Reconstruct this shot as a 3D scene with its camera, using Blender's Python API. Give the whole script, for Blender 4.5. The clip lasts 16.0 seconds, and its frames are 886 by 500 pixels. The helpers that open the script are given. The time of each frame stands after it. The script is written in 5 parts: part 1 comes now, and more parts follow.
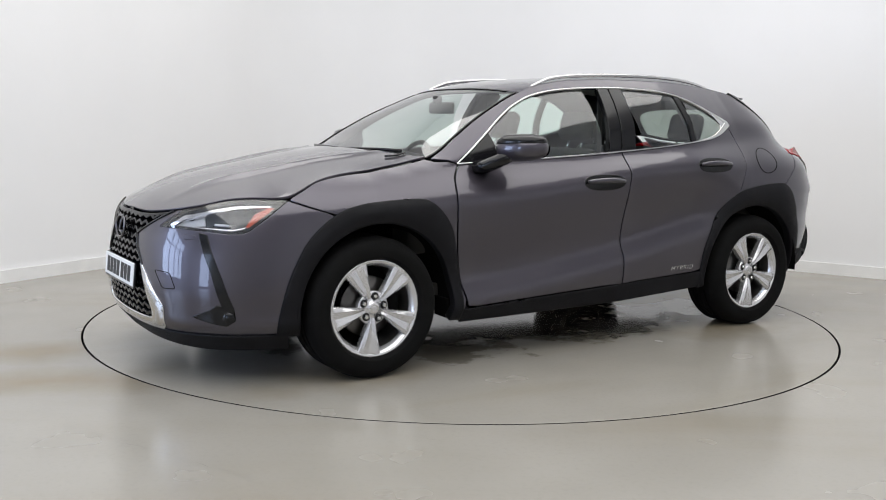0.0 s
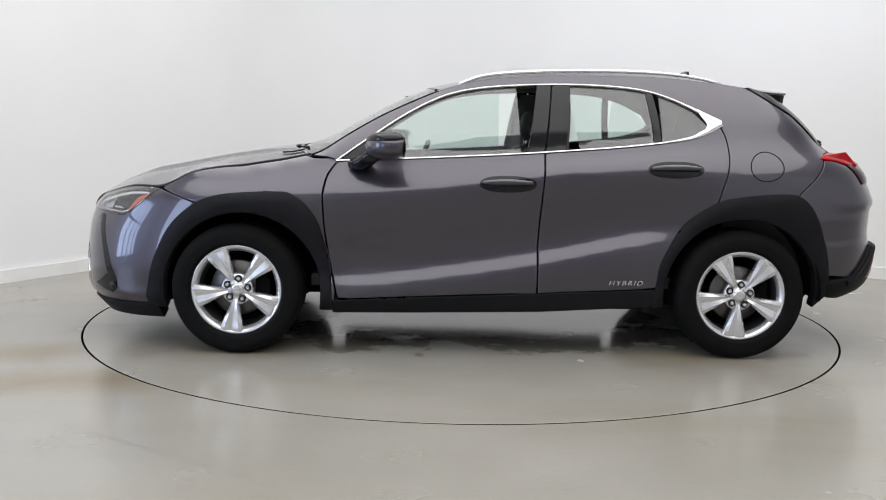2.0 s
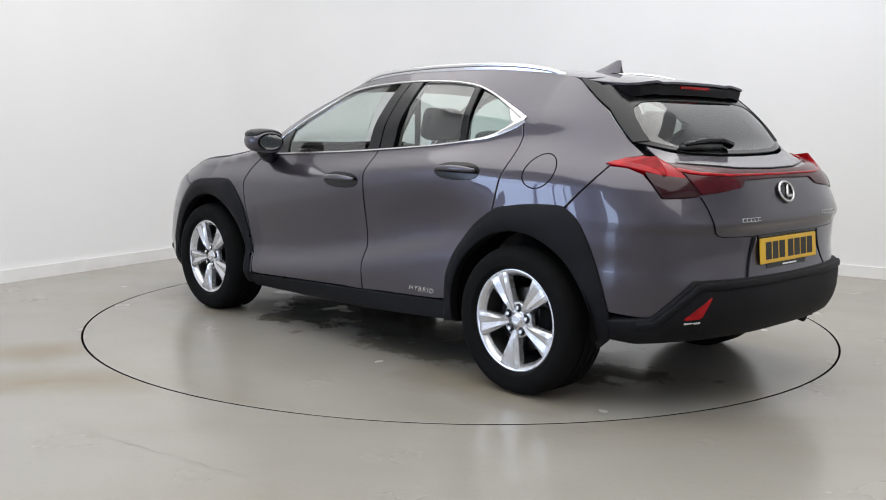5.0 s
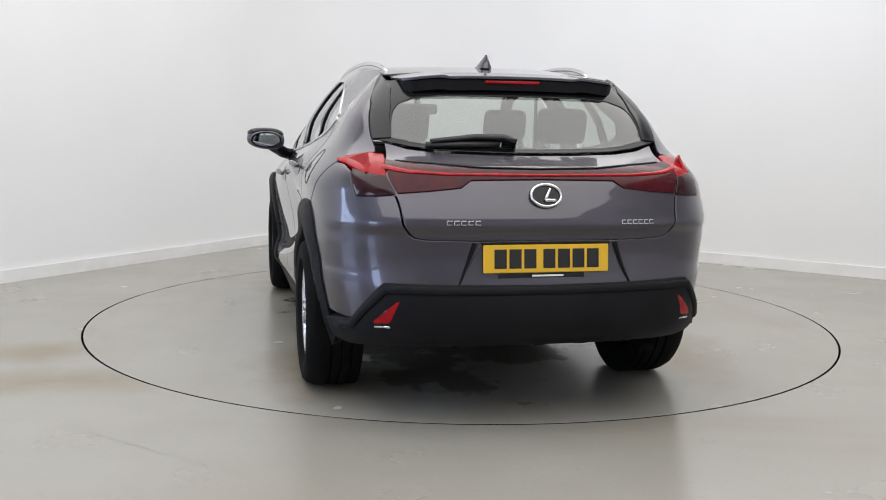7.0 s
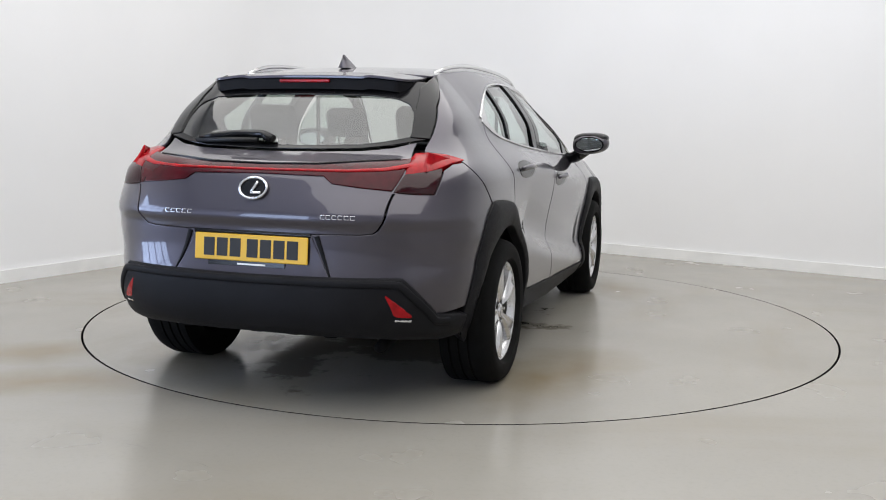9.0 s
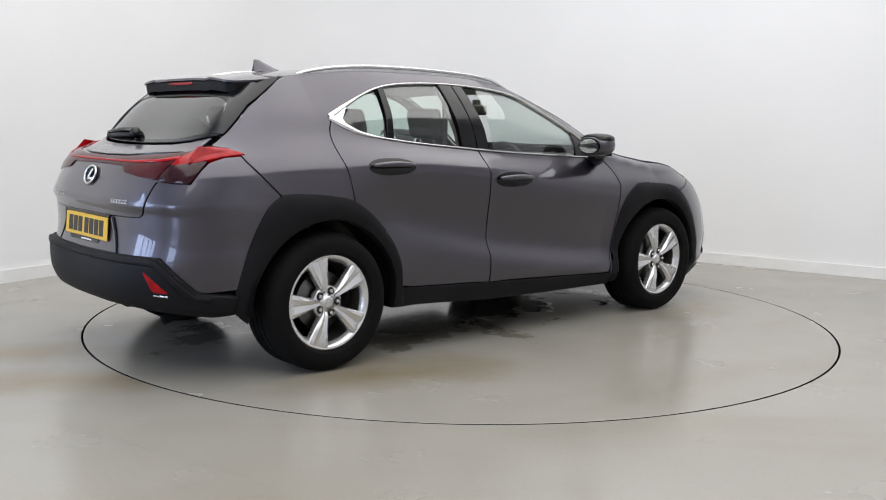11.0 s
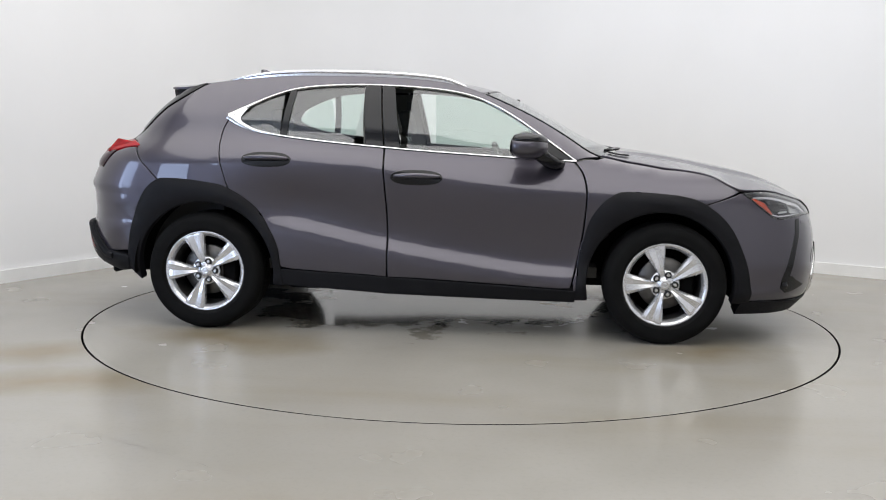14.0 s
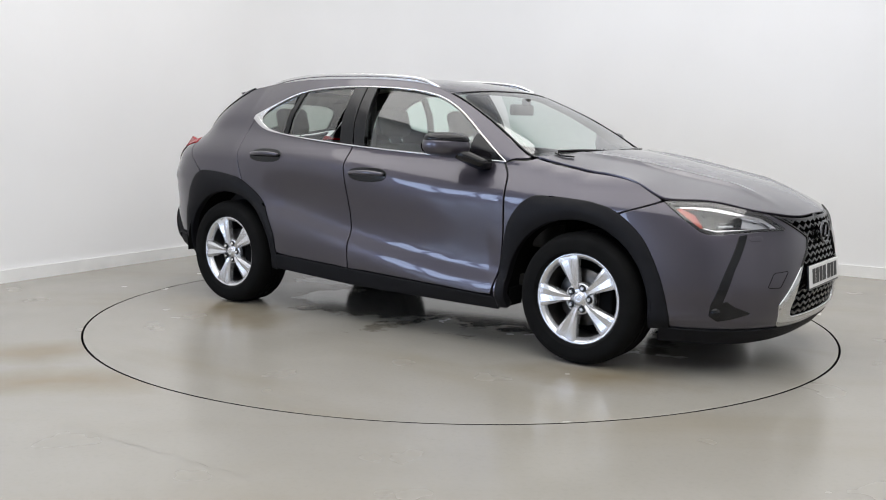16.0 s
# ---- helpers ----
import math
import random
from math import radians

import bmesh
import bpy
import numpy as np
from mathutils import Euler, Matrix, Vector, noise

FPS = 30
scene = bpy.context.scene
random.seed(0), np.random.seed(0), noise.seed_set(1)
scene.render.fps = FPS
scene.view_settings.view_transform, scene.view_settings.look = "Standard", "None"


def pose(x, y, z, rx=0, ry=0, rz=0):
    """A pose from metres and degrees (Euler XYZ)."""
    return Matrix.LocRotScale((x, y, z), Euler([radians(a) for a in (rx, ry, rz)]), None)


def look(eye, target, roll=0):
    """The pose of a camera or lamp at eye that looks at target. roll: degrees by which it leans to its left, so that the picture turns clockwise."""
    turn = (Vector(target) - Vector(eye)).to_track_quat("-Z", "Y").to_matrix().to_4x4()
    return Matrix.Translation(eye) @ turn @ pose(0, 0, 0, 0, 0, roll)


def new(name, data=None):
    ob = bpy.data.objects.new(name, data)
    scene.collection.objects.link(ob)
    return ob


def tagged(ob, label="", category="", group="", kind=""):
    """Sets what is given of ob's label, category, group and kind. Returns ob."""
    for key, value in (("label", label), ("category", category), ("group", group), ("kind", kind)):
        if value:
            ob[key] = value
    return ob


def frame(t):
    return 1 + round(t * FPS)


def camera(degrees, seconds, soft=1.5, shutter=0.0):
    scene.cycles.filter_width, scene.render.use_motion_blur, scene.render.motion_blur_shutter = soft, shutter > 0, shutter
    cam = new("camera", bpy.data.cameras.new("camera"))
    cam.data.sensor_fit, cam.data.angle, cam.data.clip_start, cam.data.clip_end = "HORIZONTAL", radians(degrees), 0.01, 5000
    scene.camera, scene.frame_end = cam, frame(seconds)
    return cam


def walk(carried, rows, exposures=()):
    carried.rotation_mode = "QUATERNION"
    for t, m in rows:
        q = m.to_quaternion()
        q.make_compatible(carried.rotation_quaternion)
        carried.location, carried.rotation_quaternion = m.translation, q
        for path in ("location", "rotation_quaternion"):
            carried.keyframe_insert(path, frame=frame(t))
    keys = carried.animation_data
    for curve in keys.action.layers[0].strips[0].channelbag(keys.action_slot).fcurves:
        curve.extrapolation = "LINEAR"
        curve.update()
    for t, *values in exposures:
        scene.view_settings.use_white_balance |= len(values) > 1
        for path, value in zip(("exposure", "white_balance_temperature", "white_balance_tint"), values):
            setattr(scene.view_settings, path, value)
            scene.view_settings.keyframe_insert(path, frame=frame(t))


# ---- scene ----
cam = camera(49.37, 16.0, soft=1.0)
EYE = pose(0, -6.0602, 1.2175, 0, 0, 1.018) @ pose(0, 0, 0, 90 - 7.539, 0, 0) @ pose(0, 0, 0, 0, 0, 0.905)
walk(cam, [(0.0, EYE), (16.0, EYE)])

# ---- light ----
world = bpy.data.worlds.new("studio_world")
world.use_nodes = True
world.node_tree.nodes["Background"].inputs[0].default_value = (0.9, 0.95, 1.0, 1)
world.node_tree.nodes["Background"].inputs[1].default_value = 0.15
scene.world = world
scene.view_settings.exposure = 0.0


def softbox(name, x, y, z, sx, sy, power, aim, colour=(1, 1, 1), roll=0):
    lamp = bpy.data.lights.new(name, "AREA")
    lamp.shape, lamp.size, lamp.size_y, lamp.energy, lamp.color = "RECTANGLE", sx, sy, power, colour
    ob = new(name, lamp)
    ob.matrix_world = look((x, y, z), aim, roll)
    return ob


softbox("ceiling_panel_lamp", 0.2, -2.3, 4.45, 7.6, 9.6, 484, (0.2, -2.3, 0), (1.0, 0.984, 0.960), 0)
softbox("window_daylight", -5.63, -3.03, 1.45, 2.7, 2.2, 150, (0.0, -6.28, 1.45), (0.56, 0.70, 1.0))
softbox("window_daylight", -5.72, -7.66, 1.3, 1.35, 2.35, 75, (-3.03, -3.45, 1.3), (0.56, 0.70, 1.0))


# ---- materials ----
def mat(name, colour, rough=0.5, metal=0.0, coat=0.0, spec=0.5, bump=0.0, bump_scale=200.0, vary=0.0, vary_scale=3.0, rough_vary=0.0):
    m = bpy.data.materials.new(name)
    m.use_nodes = True
    nt = m.node_tree
    b = nt.nodes["Principled BSDF"]
    b.inputs["Base Color"].default_value = (*colour, 1)
    b.inputs["Roughness"].default_value = rough
    b.inputs["Metallic"].default_value = metal
    b.inputs["Coat Weight"].default_value = coat
    b.inputs["Coat Roughness"].default_value = 0.03
    b.inputs["Specular IOR Level"].default_value = spec
    co = nt.nodes.new("ShaderNodeTexCoord")
    if vary:
        n = nt.nodes.new("ShaderNodeTexNoise")
        n.inputs["Scale"].default_value, n.inputs["Detail"].default_value = vary_scale, 6
        nt.links.new(co.outputs["Object"], n.inputs["Vector"])
        r = nt.nodes.new("ShaderNodeValToRGB")
        r.color_ramp.elements[0].position, r.color_ramp.elements[1].position = 0.3, 0.7
        r.color_ramp.elements[0].color = (*[c * (1 - vary) for c in colour], 1)
        r.color_ramp.elements[1].color = (*[min(1, c * (1 + vary)) for c in colour], 1)
        nt.links.new(n.outputs["Fac"], r.inputs[0])
        nt.links.new(r.outputs[0], b.inputs["Base Color"])
        if rough_vary:
            q = nt.nodes.new("ShaderNodeMapRange")
            q.inputs["To Min"].default_value, q.inputs["To Max"].default_value = rough - rough_vary, rough + rough_vary
            nt.links.new(n.outputs["Fac"], q.inputs[0])
            nt.links.new(q.outputs[0], b.inputs["Roughness"])
    if bump:
        n = nt.nodes.new("ShaderNodeTexNoise")
        n.inputs["Scale"].default_value, n.inputs["Detail"].default_value = bump_scale, 3
        nt.links.new(co.outputs["Object"], n.inputs["Vector"])
        k = nt.nodes.new("ShaderNodeBump")
        k.inputs["Strength"].default_value, k.inputs["Distance"].default_value = bump, 0.002
        nt.links.new(n.outputs["Fac"], k.inputs["Height"])
        nt.links.new(k.outputs[0], b.inputs["Normal"])
    return m


def glass_mat(name, colour, clear=0.75, rough=0.0, ior=1.52):
    """Thin tinted glass: see-through tint with a glossy face."""
    m = bpy.data.materials.new(name)
    m.use_nodes = True
    nt = m.node_tree
    nt.nodes.remove(nt.nodes["Principled BSDF"])
    out = nt.nodes["Material Output"]
    t = nt.nodes.new("ShaderNodeBsdfTransparent")
    t.inputs[0].default_value = (*[c * clear for c in colour], 1)
    g = nt.nodes.new("ShaderNodeBsdfGlossy")
    g.inputs["Color"].default_value = (1, 1, 1, 1)
    g.inputs["Roughness"].default_value = rough
    w = nt.nodes.new("ShaderNodeLayerWeight")
    w.inputs["Blend"].default_value = 0.5
    q = nt.nodes.new("ShaderNodeMath")
    q.operation = "POWER"
    nt.links.new(w.outputs["Facing"], q.inputs[0])
    q.inputs[1].default_value = 4.0
    f = nt.nodes.new("ShaderNodeMapRange")
    f.inputs["To Min"].default_value, f.inputs["To Max"].default_value = 2 * ((ior - 1) / (ior + 1)) ** 2, 0.95
    nt.links.new(q.outputs[0], f.inputs[0])
    x = nt.nodes.new("ShaderNodeMixShader")
    nt.links.new(f.outputs[0], x.inputs[0])
    nt.links.new(t.outputs[0], x.inputs[1])
    nt.links.new(g.outputs[0], x.inputs[2])
    nt.links.new(x.outputs[0], out.inputs["Surface"])
    return m


def paint_mat():
    """Metallic grey paint: fine flake under a clear coat."""
    m = mat("grey_metallic_paint", (0.060, 0.054, 0.069), 0.36, 0.78, 1.0)
    nt = m.node_tree
    b = nt.nodes["Principled BSDF"]
    co = nt.nodes.new("ShaderNodeTexCoord")
    v = nt.nodes.new("ShaderNodeTexVoronoi")
    v.inputs["Scale"].default_value = 900
    nt.links.new(co.outputs["Object"], v.inputs["Vector"])
    r = nt.nodes.new("ShaderNodeMapRange")
    r.inputs["To Min"].default_value, r.inputs["To Max"].default_value = 0.30, 0.42
    nt.links.new(v.outputs["Color"], r.inputs[0])
    nt.links.new(r.outputs[0], b.inputs["Roughness"])
    return m


PAINT = paint_mat()
CLAD = mat("black_grained_plastic", (0.008, 0.008, 0.0095), 0.55, spec=0.13, bump=0.25, bump_scale=900, vary=0.15, vary_scale=8)
GLOSS = mat("gloss_black", (0.005, 0.005, 0.006), 0.16, spec=0.35)
DARK = mat("dark_underbody", (0.005, 0.005, 0.005), 0.85, spec=0.08)
CHROME = mat("satin_chrome", (0.66, 0.66, 0.66), 0.2, 1.0)
DARK_CHROME = mat("smoked_chrome", (0.12, 0.12, 0.13), 0.15, 1.0)
ALLOY = mat("silver_alloy_paint", (0.66, 0.66, 0.67), 0.27, 0.75, 0.5)
STEEL = mat("brake_steel", (0.13, 0.125, 0.12), 0.4, 1.0, vary=0.2, vary_scale=20)
BARREL = mat("dark_rim_barrel", (0.05, 0.048, 0.045), 0.5, 0.3, vary=0.3, vary_scale=12)
TYRE = mat("tyre_rubber", (0.005, 0.005, 0.005), 0.85, spec=0.12, bump=0.3, bump_scale=400, vary=0.2, vary_scale=15)
TRIM = mat("dark_cabin_trim", (0.045, 0.043, 0.04), 0.7, vary=0.15)
CLOTH = mat("charcoal_seat_cloth", (0.06, 0.057, 0.05), 0.9, vary=0.2, vary_scale=30)
LINER = mat("pale_headliner", (0.45, 0.43, 0.38), 0.95, vary=0.05)
GLASS = glass_mat("tinted_side_glass", (0.86, 0.98, 0.93), 0.86, ior=1.6)
REAR_GLASS = glass_mat("privacy_rear_glass", (0.92, 0.97, 0.90), 0.52, ior=1.6)
SCREEN = glass_mat("windscreen_glass", (0.95, 1.0, 0.98), 0.93, ior=1.6)
LENS = glass_mat("clear_lamp_lens", (1, 1, 1), 0.95)
RED = mat("red_lamp_lens", (0.30, 0.0035, 0.007), 0.14, spec=0.25, vary=0.35, vary_scale=22)
REDDK = mat("smoked_red_lens", (0.05, 0.002, 0.005), 0.15, spec=0.25, vary=0.3, vary_scale=20)
SMOKE = mat("dark_smoked_lens", (0.022, 0.002, 0.004), 0.12, spec=0.35)
AMBER = mat("amber_reflector", (0.40, 0.045, 0.010), 0.2, coat=0.8, bump=0.4, bump_scale=300)
YELLOW = mat("yellow_number_plate", (0.72, 0.43, 0.02), 0.35, vary=0.04, vary_scale=10)
WHITE = mat("white_number_plate", (0.78, 0.78, 0.76), 0.35, vary=0.04, vary_scale=10)
INK = mat("black_print", (0.01, 0.01, 0.01), 0.5)
REFLECTOR = mat("lamp_reflector", (0.7, 0.7, 0.72), 0.12, 1.0)
LINING = mat("grey_pillar_lining", (0.10, 0.095, 0.082), 0.9, vary=0.05)
GUIDE = mat("pale_light_guide", (0.45, 0.46, 0.48), 0.25, coat=0.5)
MIRROR = mat("mirror_glass", (0.85, 0.88, 0.88), 0.02, 1.0)


def wall_mat():
    m = mat("white_wall_paint", (0.82, 0.82, 0.825), 0.85, bump=0.15, bump_scale=60, vary=0.015, vary_scale=1.3)
    return m


WALL = wall_mat()
SKIRT = mat("white_skirting_paint", (0.8, 0.8, 0.79), 0.55, vary=0.05, vary_scale=4)


def floor_mat(name, warm, blots=(), damp_shade=None):
    """Grey floor paint: patchy, scuffed, half glossy, with faint brown tyre stains."""
    m = mat(name, (0.36, 0.355, 0.33), 0.3)
    nt = m.node_tree
    b = nt.nodes["Principled BSDF"]
    co = nt.nodes.new("ShaderNodeTexCoord")

    def noise_ramp(scale, lo, hi, detail=6, stretch=(1, 1, 1)):
        mp = nt.nodes.new("ShaderNodeMapping")
        mp.inputs["Scale"].default_value = stretch
        nt.links.new(co.outputs["Object"], mp.inputs["Vector"])
        n = nt.nodes.new("ShaderNodeTexNoise")
        n.inputs["Scale"].default_value, n.inputs["Detail"].default_value = scale, detail
        nt.links.new(mp.outputs[0], n.inputs["Vector"])
        r = nt.nodes.new("ShaderNodeMapRange")
        r.interpolation_type = "SMOOTHSTEP"
        r.inputs["From Min"].default_value, r.inputs["From Max"].default_value = lo, hi
        nt.links.new(n.outputs["Fac"], r.inputs[0])
        return r.outputs[0]

    def mix(fac, a, colour, amount):
        q = nt.nodes.new("ShaderNodeMath")
        q.operation = "MULTIPLY"
        q.inputs[1].default_value = amount
        nt.links.new(fac, q.inputs[0])
        x = nt.nodes.new("ShaderNodeMix")
        x.data_type = "RGBA"
        nt.links.new(q.outputs[0], x.inputs["Factor"])
        nt.links.new(a, x.inputs["A"])
        x.inputs["B"].default_value = (*colour, 1)
        return x.outputs["Result"]

    base = nt.nodes.new("ShaderNodeRGB")
    base.outputs[0].default_value = (0.272, 0.257, 0.224, 1)
    c = mix(noise_ramp(0.7, 0.2, 0.8, 3), base.outputs[0], (0.335, 0.32, 0.285), 0.8)
    c = mix(noise_ramp(1.1, 0.45, 0.85, 4, (0.4, 1.6, 1)), c, (0.21, 0.165, 0.09), warm)
    c = mix(noise_ramp(45, 0.45, 0.85, 3), c, (0.19, 0.18, 0.155), 0.14)
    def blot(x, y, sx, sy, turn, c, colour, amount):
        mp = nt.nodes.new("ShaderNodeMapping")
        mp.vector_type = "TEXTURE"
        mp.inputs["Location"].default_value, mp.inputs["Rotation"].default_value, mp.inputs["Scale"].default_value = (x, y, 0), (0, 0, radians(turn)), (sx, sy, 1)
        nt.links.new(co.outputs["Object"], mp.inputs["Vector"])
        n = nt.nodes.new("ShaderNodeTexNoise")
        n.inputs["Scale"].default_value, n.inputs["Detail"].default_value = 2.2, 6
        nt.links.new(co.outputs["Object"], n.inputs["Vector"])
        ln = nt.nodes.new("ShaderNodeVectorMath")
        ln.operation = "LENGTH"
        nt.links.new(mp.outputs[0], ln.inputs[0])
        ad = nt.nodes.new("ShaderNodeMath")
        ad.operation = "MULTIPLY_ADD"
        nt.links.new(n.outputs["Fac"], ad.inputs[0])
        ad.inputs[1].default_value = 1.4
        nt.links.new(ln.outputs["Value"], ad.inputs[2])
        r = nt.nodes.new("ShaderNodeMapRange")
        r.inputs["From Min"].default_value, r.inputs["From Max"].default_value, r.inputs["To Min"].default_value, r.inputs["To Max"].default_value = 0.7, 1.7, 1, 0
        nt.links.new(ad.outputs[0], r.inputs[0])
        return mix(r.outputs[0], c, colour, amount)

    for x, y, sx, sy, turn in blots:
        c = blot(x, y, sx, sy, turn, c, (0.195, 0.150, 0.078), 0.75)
    rough = None
    if damp_shade:
        # damp film with ragged edges, shiny; its darker colour also paints the under-car shade
        x, y, sx, sy = damp_shade
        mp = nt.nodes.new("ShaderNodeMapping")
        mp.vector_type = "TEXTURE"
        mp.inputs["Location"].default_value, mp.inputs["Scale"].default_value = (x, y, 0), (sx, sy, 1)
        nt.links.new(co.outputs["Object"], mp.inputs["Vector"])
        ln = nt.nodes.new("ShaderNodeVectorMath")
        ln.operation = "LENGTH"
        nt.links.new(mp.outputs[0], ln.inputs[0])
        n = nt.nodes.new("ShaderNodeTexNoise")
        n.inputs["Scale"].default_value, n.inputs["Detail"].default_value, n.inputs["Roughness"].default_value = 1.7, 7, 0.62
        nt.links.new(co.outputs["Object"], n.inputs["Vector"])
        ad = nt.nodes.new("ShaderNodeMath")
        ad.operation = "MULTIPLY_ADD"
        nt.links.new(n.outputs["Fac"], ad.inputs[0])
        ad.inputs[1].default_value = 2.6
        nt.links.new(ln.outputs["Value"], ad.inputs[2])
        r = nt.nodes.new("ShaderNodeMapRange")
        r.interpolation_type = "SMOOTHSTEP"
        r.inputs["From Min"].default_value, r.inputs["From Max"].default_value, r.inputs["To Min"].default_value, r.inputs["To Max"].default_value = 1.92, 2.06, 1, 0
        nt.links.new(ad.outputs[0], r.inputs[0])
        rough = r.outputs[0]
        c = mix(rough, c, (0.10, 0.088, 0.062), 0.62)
    nt.links.new(c, b.inputs["Base Color"])
    ro = nt.nodes.new("ShaderNodeMapRange")
    ro.inputs["To Min"].default_value, ro.inputs["To Max"].default_value = 0.16, 0.30
    nt.links.new(noise_ramp(2.2, 0.15, 0.85, 3), ro.inputs[0])
    if rough:
        wet = nt.nodes.new("ShaderNodeMix")
        nt.links.new(rough, wet.inputs[0])
        nt.links.new(ro.outputs[0], wet.inputs[2])
        wet.inputs[3].default_value = 0.11
        nt.links.new(wet.outputs[0], b.inputs["Roughness"])
    else:
        nt.links.new(ro.outputs[0], b.inputs["Roughness"])
    n = nt.nodes.new("ShaderNodeTexNoise")
    n.inputs["Scale"].default_value, n.inputs["Detail"].default_value = 70, 2
    nt.links.new(co.outputs["Object"], n.inputs["Vector"])
    k = nt.nodes.new("ShaderNodeBump")
    k.inputs["Strength"].default_value, k.inputs["Distance"].default_value = 0.05, 0.0015
    nt.links.new(n.outputs["Fac"], k.inputs["Height"])
    nt.links.new(k.outputs[0], b.inputs["Normal"])
    return m


FLOOR = floor_mat("grey_floor_paint", 0.35, ((-1.9, -1.75, 0.9, 0.28, 5), (-2.2, -1.2, 0.8, 0.3, 20), (-2.7, -2.3, 0.7, 0.35, 10)))
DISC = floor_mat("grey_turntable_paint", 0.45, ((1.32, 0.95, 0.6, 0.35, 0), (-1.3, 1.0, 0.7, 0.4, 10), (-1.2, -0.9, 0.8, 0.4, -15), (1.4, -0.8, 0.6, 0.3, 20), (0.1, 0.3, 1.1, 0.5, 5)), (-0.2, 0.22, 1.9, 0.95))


# ---- mesh helpers ----
def mesh_ob(name, verts, faces, material, parent=None, label="", smooth=True, normals=None):
    me = bpy.data.meshes.new(name)
    me.from_pydata([tuple(map(float, v)) for v in verts], [], [tuple(map(int, f)) for f in faces])
    me.materials.append(material)
    if smooth:
        me.polygons.foreach_set("use_smooth", [True] * len(me.polygons))
    me.update()
    if normals is not None:
        me.normals_split_custom_set_from_vertices([tuple(map(float, n)) for n in normals])
    ob = new(name, me)
    if parent:
        ob.parent = parent
    if label:
        tagged(ob, label)
    return ob


def part(name, bm, material, parent, label="", smooth=False, angle=35):
    me = bpy.data.meshes.new(name)
    bm.normal_update()
    if smooth:
        for f in bm.faces:
            f.smooth = True
        for e in bm.edges:
            if len(e.link_faces) == 2 and e.calc_face_angle(0) > radians(angle):
                e.smooth = False
    bm.to_mesh(me)
    bm.free()
    me.materials.append(material)
    ob = new(name, me)
    if parent:
        ob.parent = parent
    if label:
        tagged(ob, label)
    return ob


def box_bm(x0, x1, y0, y1, z0, z1, bevel=0.0, seg=2, bm=None):
    own = bm is None
    bm = bm or bmesh.new()
    r = bmesh.ops.create_cube(bm, size=1)
    vs = r["verts"]
    for v in vs:
        v.co = Vector(((x0 + x1) / 2 + v.co.x * (x1 - x0), (y0 + y1) / 2 + v.co.y * (y1 - y0), (z0 + z1) / 2 + v.co.z * (z1 - z0)))
    if bevel:
        es = list({e for v in vs for e in v.link_edges})
        bmesh.ops.bevel(bm, geom=es, offset=bevel, segments=seg, affect="EDGES", profile=0.5)
    return bm


def lathe(profile, n, axis_y=True, closed=False):
    """verts and faces of a profile of (radius, offset) turned about the y axis."""
    vs, fs, m = [], [], len(profile)
    for i in range(n):
        a = 2 * math.pi * i / n
        for r, o in profile:
            vs.append((r * math.cos(a), o, r * math.sin(a)))
    for i in range(n):
        j = (i + 1) % n
        for k in range(m if closed else m - 1):
            l = (k + 1) % m
            fs.append((i * m + k, i * m + l, j * m + l, j * m + k))
    return vs, fs


def tube(points, radius, n=8, flat=1.0, up=(0, 0, 1), cap=True):
    """verts and faces of a round or flattened bar along points."""
    P = [Vector(p) for p in points]
    vs, fs = [], []
    for i, p in enumerate(P):
        d = (P[min(i + 1, len(P) - 1)] - P[max(i - 1, 0)]).normalized()
        s = d.cross(Vector(up)).normalized()
        u = s.cross(d).normalized()
        r = radius(i / (len(P) - 1)) if callable(radius) else radius
        for k in range(n):
            a = 2 * math.pi * k / n
            vs.append(p + s * (math.cos(a) * r) + u * (math.sin(a) * r * flat))
    for i in range(len(P) - 1):
        for k in range(n):
            l = (k + 1) % n
            fs.append((i * n + k, i * n + l, (i + 1) * n + l, (i + 1) * n + k))
    if cap:
        fs.append(tuple(range(n))[::-1])
        fs.append(tuple(range((len(P) - 1) * n, len(P) * n)))
    return vs, fs


# ---- room: floor, turntable pit, walls in a rounded corner ----
RING = 2.2585


